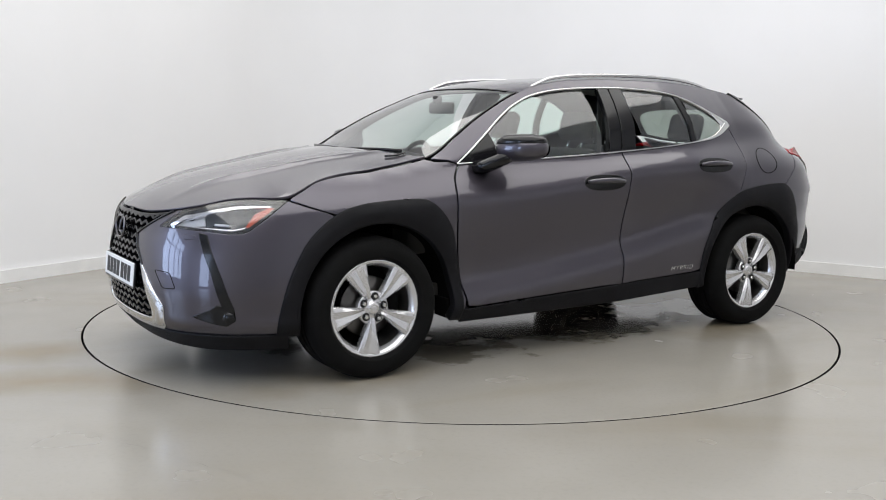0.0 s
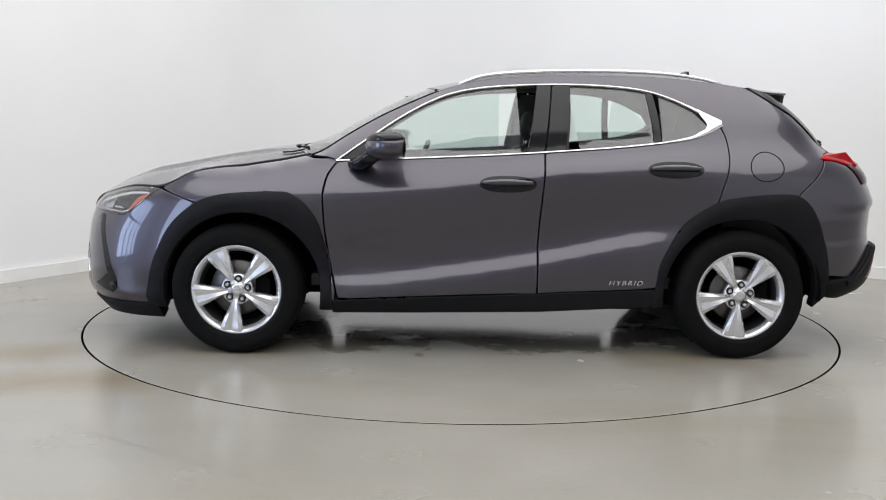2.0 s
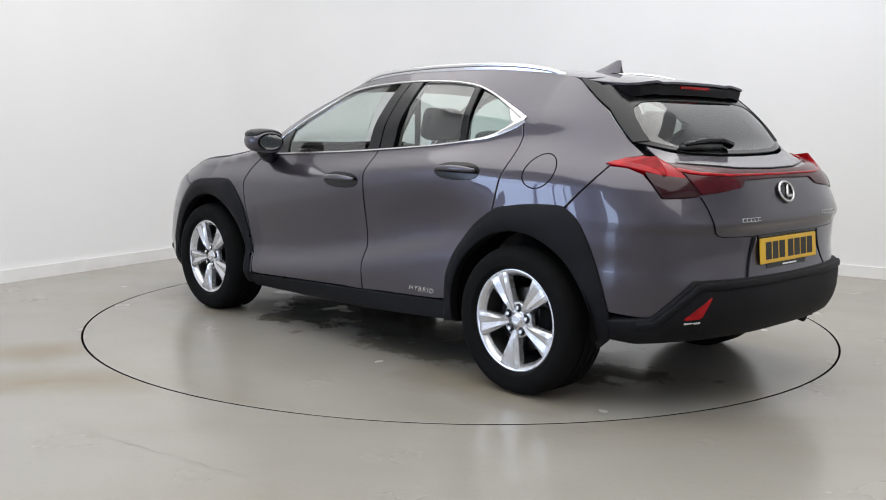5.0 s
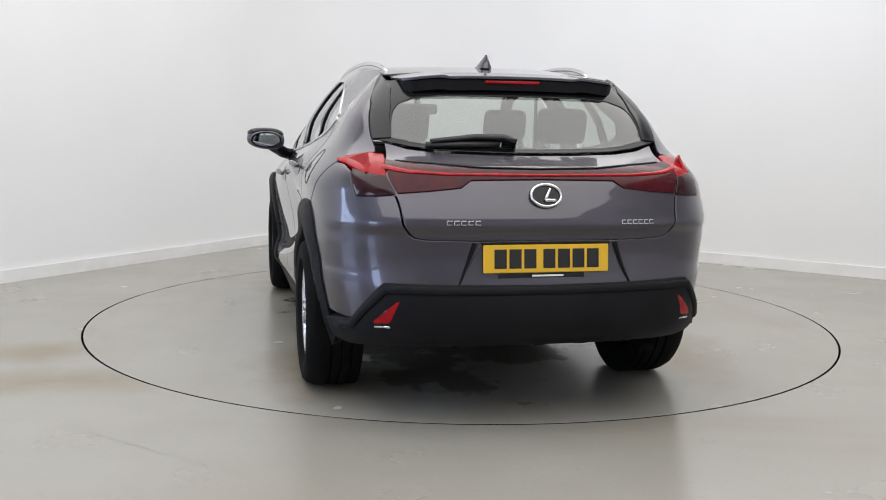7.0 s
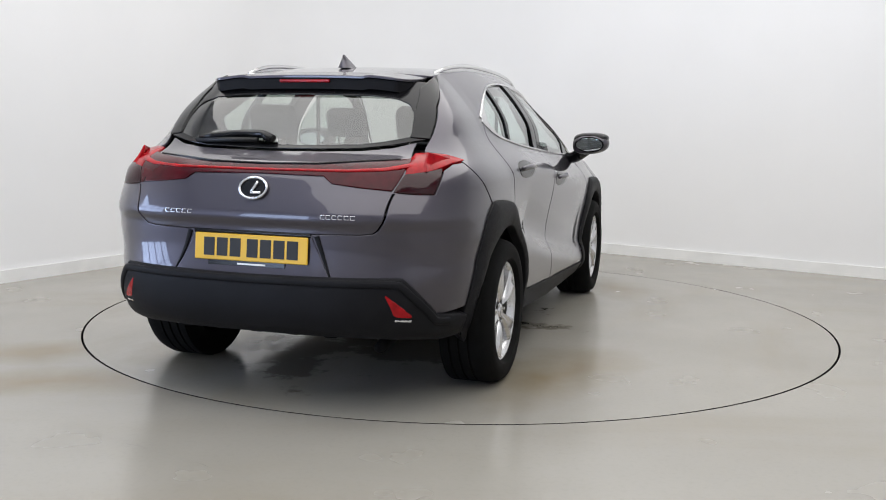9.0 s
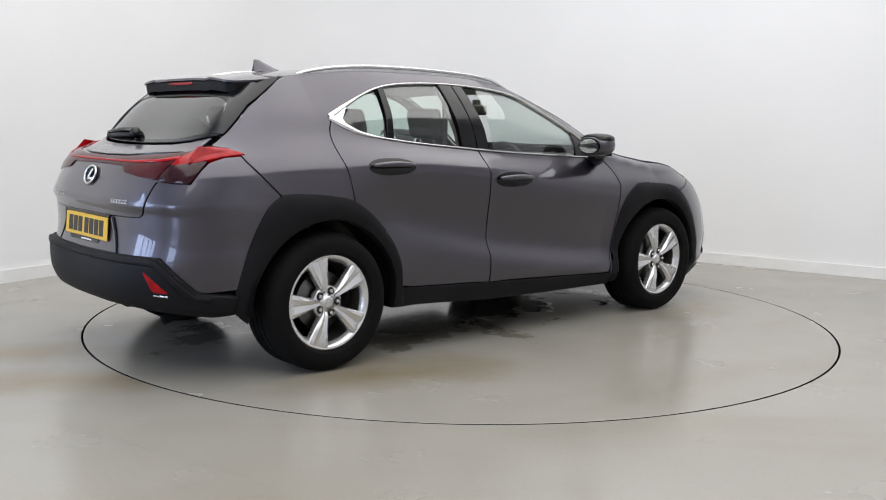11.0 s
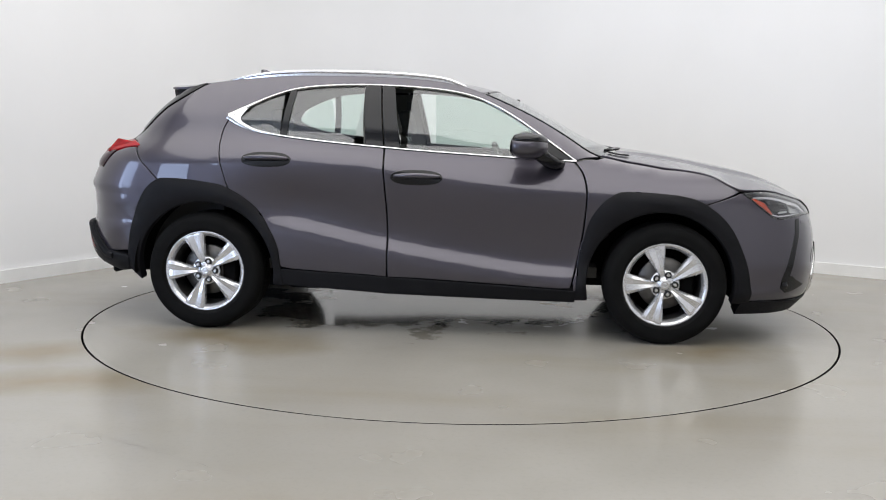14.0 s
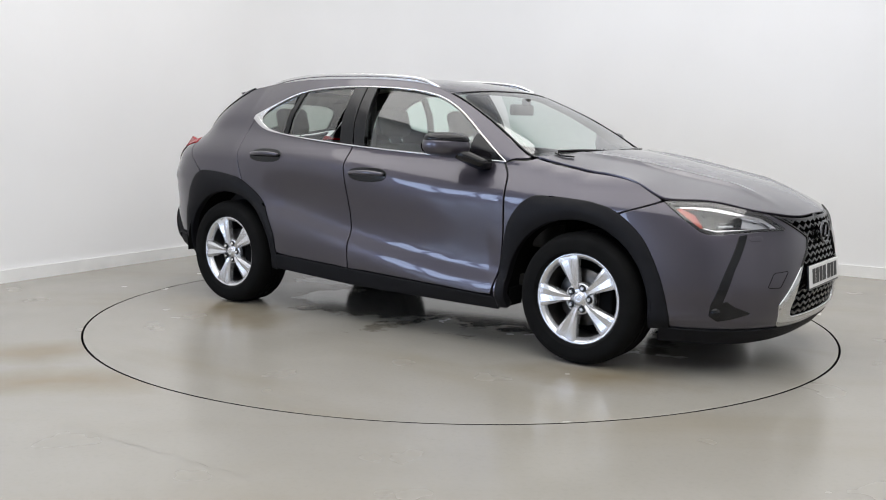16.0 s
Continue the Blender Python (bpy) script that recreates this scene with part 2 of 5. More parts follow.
def room():
    # floor with a round opening
    n, vs, fs = 160, [], []
    rad = [RING + 0.006, RING + 0.008, 2.6, 3.4, 5.0, 9.0, 14.0]
    for r in rad:
        for i in range(n):
            a = 2 * math.pi * i / n
            vs.append((r * math.cos(a), r * math.sin(a), -0.001 if r == rad[0] else 0.0))
    for j in range(len(rad) - 1):
        for i in range(n):
            k = (i + 1) % n
            fs.append((j * n + i, (j + 1) * n + i, (j + 1) * n + k, j * n + k))
    # the pit's side
    vp, fp = lathe([(rad[0], -0.001), (rad[0], -0.25)], n)
    pw = mesh_ob("pit_wall", [(x, z, y) for x, y, z in vp], fp, DARK)
    tagged(pw, "dark side of the turntable pit", "wall", kind="structure")
    fl = mesh_ob("floor", vs, fs, FLOOR, smooth=False)
    tagged(fl, "grey painted concrete floor, scuffed and half glossy", "floor", kind="structure")
    pit = mesh_ob("pit_floor", [(-3, -3, -0.25), (3, -3, -0.25), (3, 3, -0.25), (-3, 3, -0.25)], [(0, 1, 2, 3)], DARK)
    tagged(pit, "dark bottom of the turntable pit", "floor", kind="structure")
    # walls: one sheet with a coved corner
    cx, cy, R = -1.10, 4.74, 1.7
    dl, dr = Vector((-0.5, -0.866)), Vector((0.842, -0.539))
    corner = Vector((cx, cy))
    half = math.acos(dl.dot(dr)) / 2
    t = R / math.tan(half)
    ctr = corner + (dl + dr).normalized() * (R / math.sin(half))
    a0 = corner + dl * t - ctr
    a1 = corner + dr * t - ctr
    th0, th1 = math.atan2(a0.y, a0.x), math.atan2(a1.y, a1.x)
    if th1 > th0:
        th1 -= 2 * math.pi
    arc = [ctr + Vector((math.cos(th0 + (th1 - th0) * k / 24), math.sin(th0 + (th1 - th0) * k / 24))) * R for k in range(25)]
    left_end, right_end = corner + dl * 13.0, corner + dr * 11.0
    line = [left_end] + [left_end.lerp(arc[0], k / 6) for k in range(1, 6)] + arc + [arc[-1].lerp(right_end, k / 6) for k in range(1, 6)] + [right_end]

    def sheet(name, pts, z0, z1, thick, material, label, out=1.0):
        vs, fs = [], []
        for i, q in enumerate(pts):
            d = (pts[min(i + 1, len(pts) - 1)] - pts[max(i - 1, 0)]).normalized()
            nrm = Vector((-d.y, d.x)) * out
            b = q + nrm * thick
            vs += [(q.x, q.y, z0), (q.x, q.y, z1), (b.x, b.y, z1), (b.x, b.y, z0)]
        for i in range(len(pts) - 1):
            for k in range(4):
                l = (k + 1) % 4
                fs.append((4 * i + k, 4 * i + 4 + k, 4 * i + 4 + l, 4 * i + l))
        fs += [(0, 1, 2, 3), tuple(4 * (len(pts) - 1) + k for k in (3, 2, 1, 0))]
        ob = mesh_ob(name, vs, fs, material, smooth=False)
        me = ob.data
        for p in me.polygons:
            p.use_smooth = abs(p.normal.z) < 0.5
        me.set_sharp_from_angle(angle=radians(30))
        return tagged(ob, label, kind="structure")

    at = lambda d: corner + dl * d
    w0, w1, sill, head = at(10.4), at(7.6), 0.32, 2.58
    right_part = [w1, w1.lerp(arc[0], 0.5)] + arc + [arc[-1].lerp(right_end, k / 6) for k in range(1, 6)] + [right_end]
    sheet("wall_back", right_part, 0.0, 4.6, 0.15, WALL, "plain white painted studio wall with a rounded corner")
    sheet("wall_left", [left_end, w0], 0.0, 4.6, 0.15, WALL, "plain white painted studio wall")
    sheet("wall_under_window", [w0, w1], 0.0, sill, 0.15, WALL, "white wall under the window")
    sheet("wall_over_window", [w0, w1], head, 4.6, 0.15, WALL, "white wall over the window")

    def window(name, w0, w1, sill, head, panes):
        win = new(name)
        tagged(win, "wide daylight window with dark frame bars", "window", kind="structure")
        m = Matrix.Translation((w0.x, w0.y, 0)) @ Matrix.Rotation(math.atan2((w1 - w0).y, (w1 - w0).x), 4, "Z")
        L = (w1 - w0).length
        for k in range(panes + 1):
            bm = box_bm(L * k / panes - 0.03, L * k / panes + 0.03, -0.03, 0.02, sill, head, 0.006, 1)
            bmesh.ops.transform(bm, matrix=m, verts=bm.verts)
            part("window_bar", bm, GLOSS, win)
        for z in (sill, 1.75, head):
            bm = box_bm(0.03, L - 0.03, -0.025, 0.015, z - 0.03, z + 0.03, 0.006, 1)
            bmesh.ops.transform(bm, matrix=m, verts=bm.verts)
            part("window_rail", bm, GLOSS, win)

    window("window_1", w0, w1, sill, head, 4)
    # skirting stands proud of the wall
    inner = []
    for i, q in enumerate(line):
        d = (line[min(i + 1, len(line) - 1)] - line[max(i - 1, 0)]).normalized()
        inner.append(q - Vector((-d.y, d.x)) * 0.02)
    sheet("baseboard", inner, 0.0, 0.095, 0.018, SKIRT, "low white painted skirting board along the wall")
    # the side behind the camera
    far = Vector((left_end.x + right_end.x - corner.x, left_end.y + right_end.y - corner.y))
    q0, q1, low, high = left_end + dr * 1.5, left_end + dr * 2.9, 0.10, 2.5
    sheet("wall_front", [right_end, far, q1], 0.0, 4.6, 0.15, WALL, "plain white studio wall behind the camera")
    sheet("wall_front_end", [q0, left_end], 0.0, 4.6, 0.15, WALL, "plain white studio wall behind the camera")
    sheet("wall_under_tall_window", [q1, q0], 0.0, low, 0.15, WALL, "white wall under the window")
    sheet("wall_over_tall_window", [q1, q0], high, 4.6, 0.15, WALL, "white wall over the window")
    window("window_2", q1, q0, low, high, 2)
    ce = mesh_ob("ceiling", [(v.x, v.y, 4.6) for v in (corner, right_end, far, left_end)], [(0, 1, 2, 3)], WALL, smooth=False)
    tagged(ce, "plain white ceiling", "ceiling", kind="structure")


def floor_crack(points, width):
    vs, fs = [], []
    for i, (x, y) in enumerate(points):
        w = width * (0.4 + 0.6 * random.random())
        vs += [(x + random.uniform(-0.004, 0.004), y + w, 0.0008), (x, y - w, 0.0008)]
    fs = [(2 * i, 2 * i + 1, 2 * i + 3, 2 * i + 2) for i in range(len(points) - 1)]
    ob = mesh_ob("floor_crack", vs, fs, CRACK, smooth=False)
    tagged(ob, "fine dark hairline crack in the floor paint", "crack", kind="structure")


CRACK = mat("crack_grime", (0.17, 0.155, 0.13), 0.7, vary=0.3, vary_scale=12)
room()
floor_crack([(-1.70 + 1.0 * k / 30, -2.287 - 0.62 * (k / 30) ** 0.97 + 0.008 * math.sin(k * 1.7)) for k in range(31)], 0.0009)
floor_crack([(-1.30 + 1.4 * k / 30, -2.50 + 0.16 * math.sin(k / 9) + 0.004 * math.sin(k * 2.1)) for k in range(31)], 0.0006)


def turntable():
    root = new("turntable")
    tagged(root, "round grey painted turntable set flush in the floor", "turntable")
    n = 160
    rad, vs, fs = [0.3, 0.9, 1.5, 2.0, RING - 0.008, RING - 0.006], [], []
    for r in rad:
        for i in range(n):
            a = 2 * math.pi * i / n
            vs.append((r * math.cos(a), r * math.sin(a), -0.001 if r == rad[-1] else 0.0))
    for j in range(len(rad) - 1):
        for i in range(n):
            k = (i + 1) % n
            fs.append((j * n + i, (j + 1) * n + i, (j + 1) * n + k, j * n + k))
    fs.append(tuple(range(n)))
    vp, fp = lathe([(rad[-1], -0.001), (rad[-1], -0.06), (1.0, -0.06)], n)
    mesh_ob("deck_edge", [(x, z, y) for x, y, z in vp], fp, DARK, root)
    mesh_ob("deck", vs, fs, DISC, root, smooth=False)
    vs, fs = lathe([(1.2, -0.06), (1.2, -0.25), (0.01, -0.25)], 48)
    mesh_ob("bearing", [(x, z, y) for x, y, z in vs], fs, DARK, root)
    return root


TABLE = turntable()


# ---- car surfaces: x ahead, y to the car's left, ground at 0, origin midway between the axles ----
def curve(*knots, soft=0.035):
    """A smooth function through knots (at, value), rounded over a few centimetres."""
    k = sorted(knots)
    xs, ys = np.array([q[0] for q in k], float), np.array([q[1] for q in k], float)
    g = np.arange(xs[0] - 0.3, xs[-1] + 0.3, 0.004)
    h = np.diff(xs)
    dl = np.diff(ys) / h
    m = np.zeros(len(xs))
    for i in range(1, len(xs) - 1):
        if dl[i - 1] * dl[i] > 0:
            m[i] = 2 * dl[i - 1] * dl[i] / (dl[i - 1] + dl[i])
    m[0], m[-1] = dl[0], dl[-1]
    i = np.clip(np.searchsorted(xs, g) - 1, 0, len(h) - 1)
    t = (g - xs[i]) / h[i]
    v = ys[i] * (1 + 2 * t) * (1 - t) ** 2 + m[i] * h[i] * t * (1 - t) ** 2 + ys[i + 1] * t * t * (3 - 2 * t) + m[i + 1] * h[i] * t * t * (t - 1)
    v = np.where(t < 0, ys[0] + m[0] * (g - xs[0]), np.where(t > 1, ys[-1] + m[-1] * (g - xs[-1]), v))
    if soft:
        w = np.exp(-0.5 * (np.arange(-3 * soft, 3 * soft + 1e-6, 0.004) / soft) ** 2)
        w /= w.sum()
        pad = len(w) // 2
        v = np.convolve(np.concatenate([v[0] + (v[1] - v[0]) * np.arange(-pad, 0), v, v[-1] + (v[-1] - v[-2]) * np.arange(1, pad + 1)]), w, "same")[pad:-pad]
    return lambda x: np.interp(x, g, v)


WIDE = curve((1.6, 0.985), (1.3, 0.99), (0.8, 0.997), (0.1, 1.0), (-0.8, 0.998), (-1.3, 0.99), soft=0.15)
CREASE_Z = curve((1.4, 0.80), (0.87, 0.82), (0.47, 0.84), (0.03, 0.895), (-0.40, 0.955), (-0.84, 0.98), (-1.3, 0.95), soft=0.08)
BELT_Z = curve((1.5, 0.885), (1.3, 0.915), (0.95, 0.985), (0.8, 1.012), (0.47, 1.03), (-0.29, 1.075), (-0.71, 1.11), (-1.0, 1.14), (-1.3, 1.16), soft=0.05)
BELT_Y = curve((1.5, 0.80), (1.3, 0.815), (0.95, 0.79), (0.8, 0.775), (0.47, 0.787), (-0.29, 0.795), (-0.71, 0.785), (-1.0, 0.768), (-1.3, 0.745), soft=0.08)
EDGE_Z = curve((1.78, 0.862), (1.53, 0.935), (1.38, 0.972), (1.08, 1.018), (0.95, 1.035), (0.75, 1.150), (0.6, 1.238), (0.42, 1.325), (0.27, 1.388), (0.1, 1.440), (-0.1, 1.466), (-0.4, 1.480), (-0.8, 1.481), (-1.1, 1.464), (-1.4, 1.430), (-1.65, 1.39), soft=0.03)
EDGE_Y = curve((1.78, 0.735), (1.4, 0.72), (1.1, 0.712), (0.95, 0.71), (0.6, 0.632), (0.27, 0.55), (0.0, 0.545), (-0.4, 0.553), (-0.9, 0.55), (-1.3, 0.53), (-1.65, 0.49), soft=0.05)

LOW_Z = curve((1.3, 0.31), (0.75, 0.31), (0.2, 0.37), (-0.3, 0.45), (-0.85, 0.56), (-1.3, 0.60), soft=0.08)


def side_y(x, z):
    """Half width of the body at station x and height z."""
    x, z = np.broadcast_arrays(np.asarray(x, float), np.asarray(z, float))
    w, cz, bz, by = WIDE(x), CREASE_Z(x), BELT_Z(x), BELT_Y(x)
    cz = np.minimum(cz, bz - 0.07)
    ez, ey = np.maximum(EDGE_Z(x), bz + 0.06), np.minimum(EDGE_Y(x), by - 0.01)
    low = LOW_Z(x)
    Z = [0 * x + 0.12, 0 * x + 0.18, 0 * x + 0.25, low, low + 0.03, low + 0.14, cz, bz]
    door = np.clip((x + 1.25) / 0.45, 0, 1) * np.clip((1.15 - x) / 0.4, 0, 1)
    Y = [0.76 * w, 0.81 * w, 0.855 * w, 0.886 * w, 0.884 * w, (0.892 - 0.050 * door) * w, (0.890 + 0.004 * door) * w, by]
    for u in (0.3, 0.6, 0.85, 1.0, 1.2):
        Z.append(bz + (ez - bz) * u)
        Y.append(by + (ey - by) * (u ** (1.75 - 0.42 * np.clip((-0.7 - x) / 0.5, 0, 1))))
    Z, Y = np.stack(Z, -1), np.stack(Y, -1)
    h, d = np.diff(Z, axis=-1), np.diff(Y, axis=-1)
    dl = d / h
    m = np.zeros_like(Z)
    a, b = dl[..., :-1], dl[..., 1:]
    m[..., 1:-1] = np.where(a * b > 0, 2 * a * b / np.where(a * b > 0, a + b, 1), 0)
    m[..., 0], m[..., -1] = dl[..., 0], dl[..., -1]
    i = np.clip((z[..., None] > Z).sum(-1) - 1, 0, Z.shape[-1] - 2)
    pick = lambda q: np.take_along_axis(q, i[..., None], -1)[..., 0]
    nxt = lambda q: np.take_along_axis(q, i[..., None] + 1, -1)[..., 0]
    hh = pick(h)
    t = np.clip((z - pick(Z)) / hh, 0, 1)
    return pick(Y) * (1 + 2 * t) * (1 - t) ** 2 + pick(m) * hh * t * (1 - t) ** 2 + nxt(Y) * t * t * (3 - 2 * t) + nxt(m) * hh * t * t * (t - 1)


PIV, KS = 1.3, 0.6
SMAX = PIV + KS * math.pi / 2
NOSE_X = curve((0.12, 2.12), (0.20, 2.19), (0.28, 2.25), (0.45, 2.27), (0.60, 2.265), (0.70, 2.248), (0.78, 2.22), (0.81, 2.185), (0.85, 2.12), (0.88, 2.075), (0.935, 1.995), (0.98, 1.92), (1.02, 1.85), soft=0.02)
NOSE_N = curve((0.1, 3.0), (0.4, 3.0), (0.62, 2.8), (0.80, 2.4), (0.9, 2.35), soft=0.04)
TAIL_X = curve((0.22, -2.02), (0.32, -2.10), (0.38, -2.17), (0.46, -2.195), (0.56, -2.185), (0.62, -2.165), (0.70, -2.152), (0.785, -2.152), (0.815, -2.174), (0.86, -2.160), (0.95, -2.122), (1.0, -2.098), (1.04, -2.05), (1.075, -1.94), (1.12, -1.865), (1.2, -1.795), (1.3, -1.70), (1.4, -1.58), (1.46, -1.50), soft=0.012)
TAIL_N = curve((0.2, 2.9), (0.45, 3.1), (0.62, 3.6), (0.8, 3.8), (0.95, 3.5), (1.05, 3.4), (1.15, 4.2), (1.4, 4.3), soft=0.05)


def skin(s, z):
    """The body's flank, nose and tail: s is x along the flank and turns the corners beyond 1.3 m."""
    s, z = np.broadcast_arrays(np.asarray(s, float), np.asarray(z, float))
    over = np.abs(s) > SMAX
    s = np.where(over, np.sign(s) * (2 * SMAX - np.abs(s)), s)
    y0 = side_y(np.clip(s, -PIV, PIV), z)
    a = np.clip((np.abs(s) - PIV) / KS, 0, math.pi / 2)
    front = s > 0
    A = np.maximum(np.where(front, NOSE_X(z) - PIV, -TAIL_X(z) - PIV), 0.05)
    n = np.where(front, NOSE_N(z), TAIL_N(z))
    r = ((np.sin(a) / A) ** n + (np.cos(a) / y0) ** n) ** (-1 / n)
    x = np.where(np.abs(s) <= PIV, s, np.sign(s) * (PIV + r * np.sin(a)))
    y = np.where(np.abs(s) <= PIV, y0, r * np.cos(a))
    return np.stack([x, np.where(over, -y, y), z], -1)


def s_at(x, y):
    """The skin coordinate of a plan position."""
    if abs(x) <= PIV:
        return x
    return math.copysign(PIV + KS * math.atan2(abs(x) - PIV, y), x)


def s_of_y(y, z, front):
    """The skin coordinate where the nose or tail passes the half width y at height z."""
    lo, hi = PIV, PIV + KS * math.pi / 2
    sg = 1 if front else -1
    for _ in range(40):
        mid = (lo + hi) / 2
        if skin(sg * mid, z)[1] > y:
            lo = mid
        else:
            hi = mid
    return sg * lo


def s_of_x(x, z):
    if abs(x) <= PIV:
        return x
    lo, hi = PIV, PIV + KS * math.pi / 2
    sg = math.copysign(1, x)
    for _ in range(40):
        mid = (lo + hi) / 2
        if abs(skin(sg * mid, z)[0]) < abs(x):
            lo = mid
        else:
            hi = mid
    return sg * lo


HOOD_Z = curve((2.3, 0.70), (2.2, 0.795), (2.06, 0.872), (1.89, 0.935), (1.72, 0.975), (1.55, 1.008), (1.37, 1.040), (1.2, 1.065), (1.05, 1.084), (0.9, 1.098), soft=0.05)
HOOD_D = curve((2.25, 0.11), (2.05, 0.105), (1.98, 0.092), (1.86, 0.088), (1.72, 0.100), (1.38, 0.066), (1.08, 0.057), (0.9, 0.056), soft=0.06)


def hood(x, y):
    """Bonnet height: crowned, with a raised flute towards each side."""
    x, y = np.broadcast_arrays(np.asarray(x, float), np.asarray(y, float))
    u = np.abs(y) / 0.72
    rib = 0.014 * np.exp(-(((np.abs(y) - 0.30 - 0.14 * (1.9 - x)) / 0.042) ** 2)) * np.clip((x - 0.95) / 0.3, 0, 1) * np.clip((2.15 - x) / 0.3, 0, 1)
    return np.stack([x, y, HOOD_Z(x) - HOOD_D(x) * u * u + rib], -1)


TOP_Z = curve((1.15, 1.02), (1.08, 1.060), (0.86, 1.150), (0.69, 1.248), (0.52, 1.336), (0.32, 1.418), (0.1, 1.464), (-0.1, 1.487), (-0.4, 1.502), (-0.7, 1.504), (-1.0, 1.493), (-1.3, 1.465), (-1.6, 1.43), (-1.7, 1.415), soft=0.03)


def top(x, y):
    """Windscreen and roof height, meeting the flank at its upper edge."""
    x, y = np.broadcast_arrays(np.asarray(x, float), np.asarray(y, float))
    u = np.clip(np.abs(y) / EDGE_Y(x), 0, 1.2)
    xx = x
    return np.stack([x, y, EDGE_Z(xx) + (TOP_Z(xx) - EDGE_Z(xx)) * (1 - u ** 2.4)], -1)


def normals_of(f, uv):
    e = 1e-3
    a = f(uv[:, 0] + e, uv[:, 1]) - f(uv[:, 0] - e, uv[:, 1])
    b = f(uv[:, 0], uv[:, 1] + e) - f(uv[:, 0], uv[:, 1] - e)
    n = np.cross(a, b)
    return n / np.maximum(np.linalg.norm(n, axis=1, keepdims=True), 1e-12)


from mathutils.geometry import delaunay_2d_cdt


def inside(poly, q):
    x, y = q[:, 0], q[:, 1]
    r = np.zeros(len(q), bool)
    n = len(poly)
    for i in range(n):
        (x0, y0), (x1, y1) = poly[i], poly[(i + 1) % n]
        if y0 != y1:
            r ^= ((y0 > y) != (y1 > y)) & (x < (x1 - x0) * (y - y0) / (y1 - y0) + x0)
    return r


def dense(poly, step, closed=True):
    out = []
    n = len(poly)
    for i in range(n if closed else n - 1):
        a, b = np.array(poly[i]), np.array(poly[(i + 1) % n])
        k = max(1, int(math.ceil(np.linalg.norm(b - a) / step)))
        out += [a + (b - a) * j / k for j in range(k)]
    if not closed:
        out.append(np.array(poly[-1]))
    return np.array(out)


def rounded(poly, r, seg=4):
    """A polygon with its corners cut to arcs."""
    out, n = [], len(poly)
    for i in range(n):
        p, a, b = Vector(poly[i]), Vector(poly[i - 1]), Vector(poly[(i + 1) % n])
        d0, d1 = a - p, b - p
        c = min(r, d0.length * 0.45, d1.length * 0.45)
        q0, q1 = p + d0.normalized() * c, p + d1.normalized() * c
        for k in range(seg + 1):
            t = k / seg
            out.append(tuple(q0 * (1 - t) ** 2 + p * 2 * t * (1 - t) + q1 * t * t))
    return out


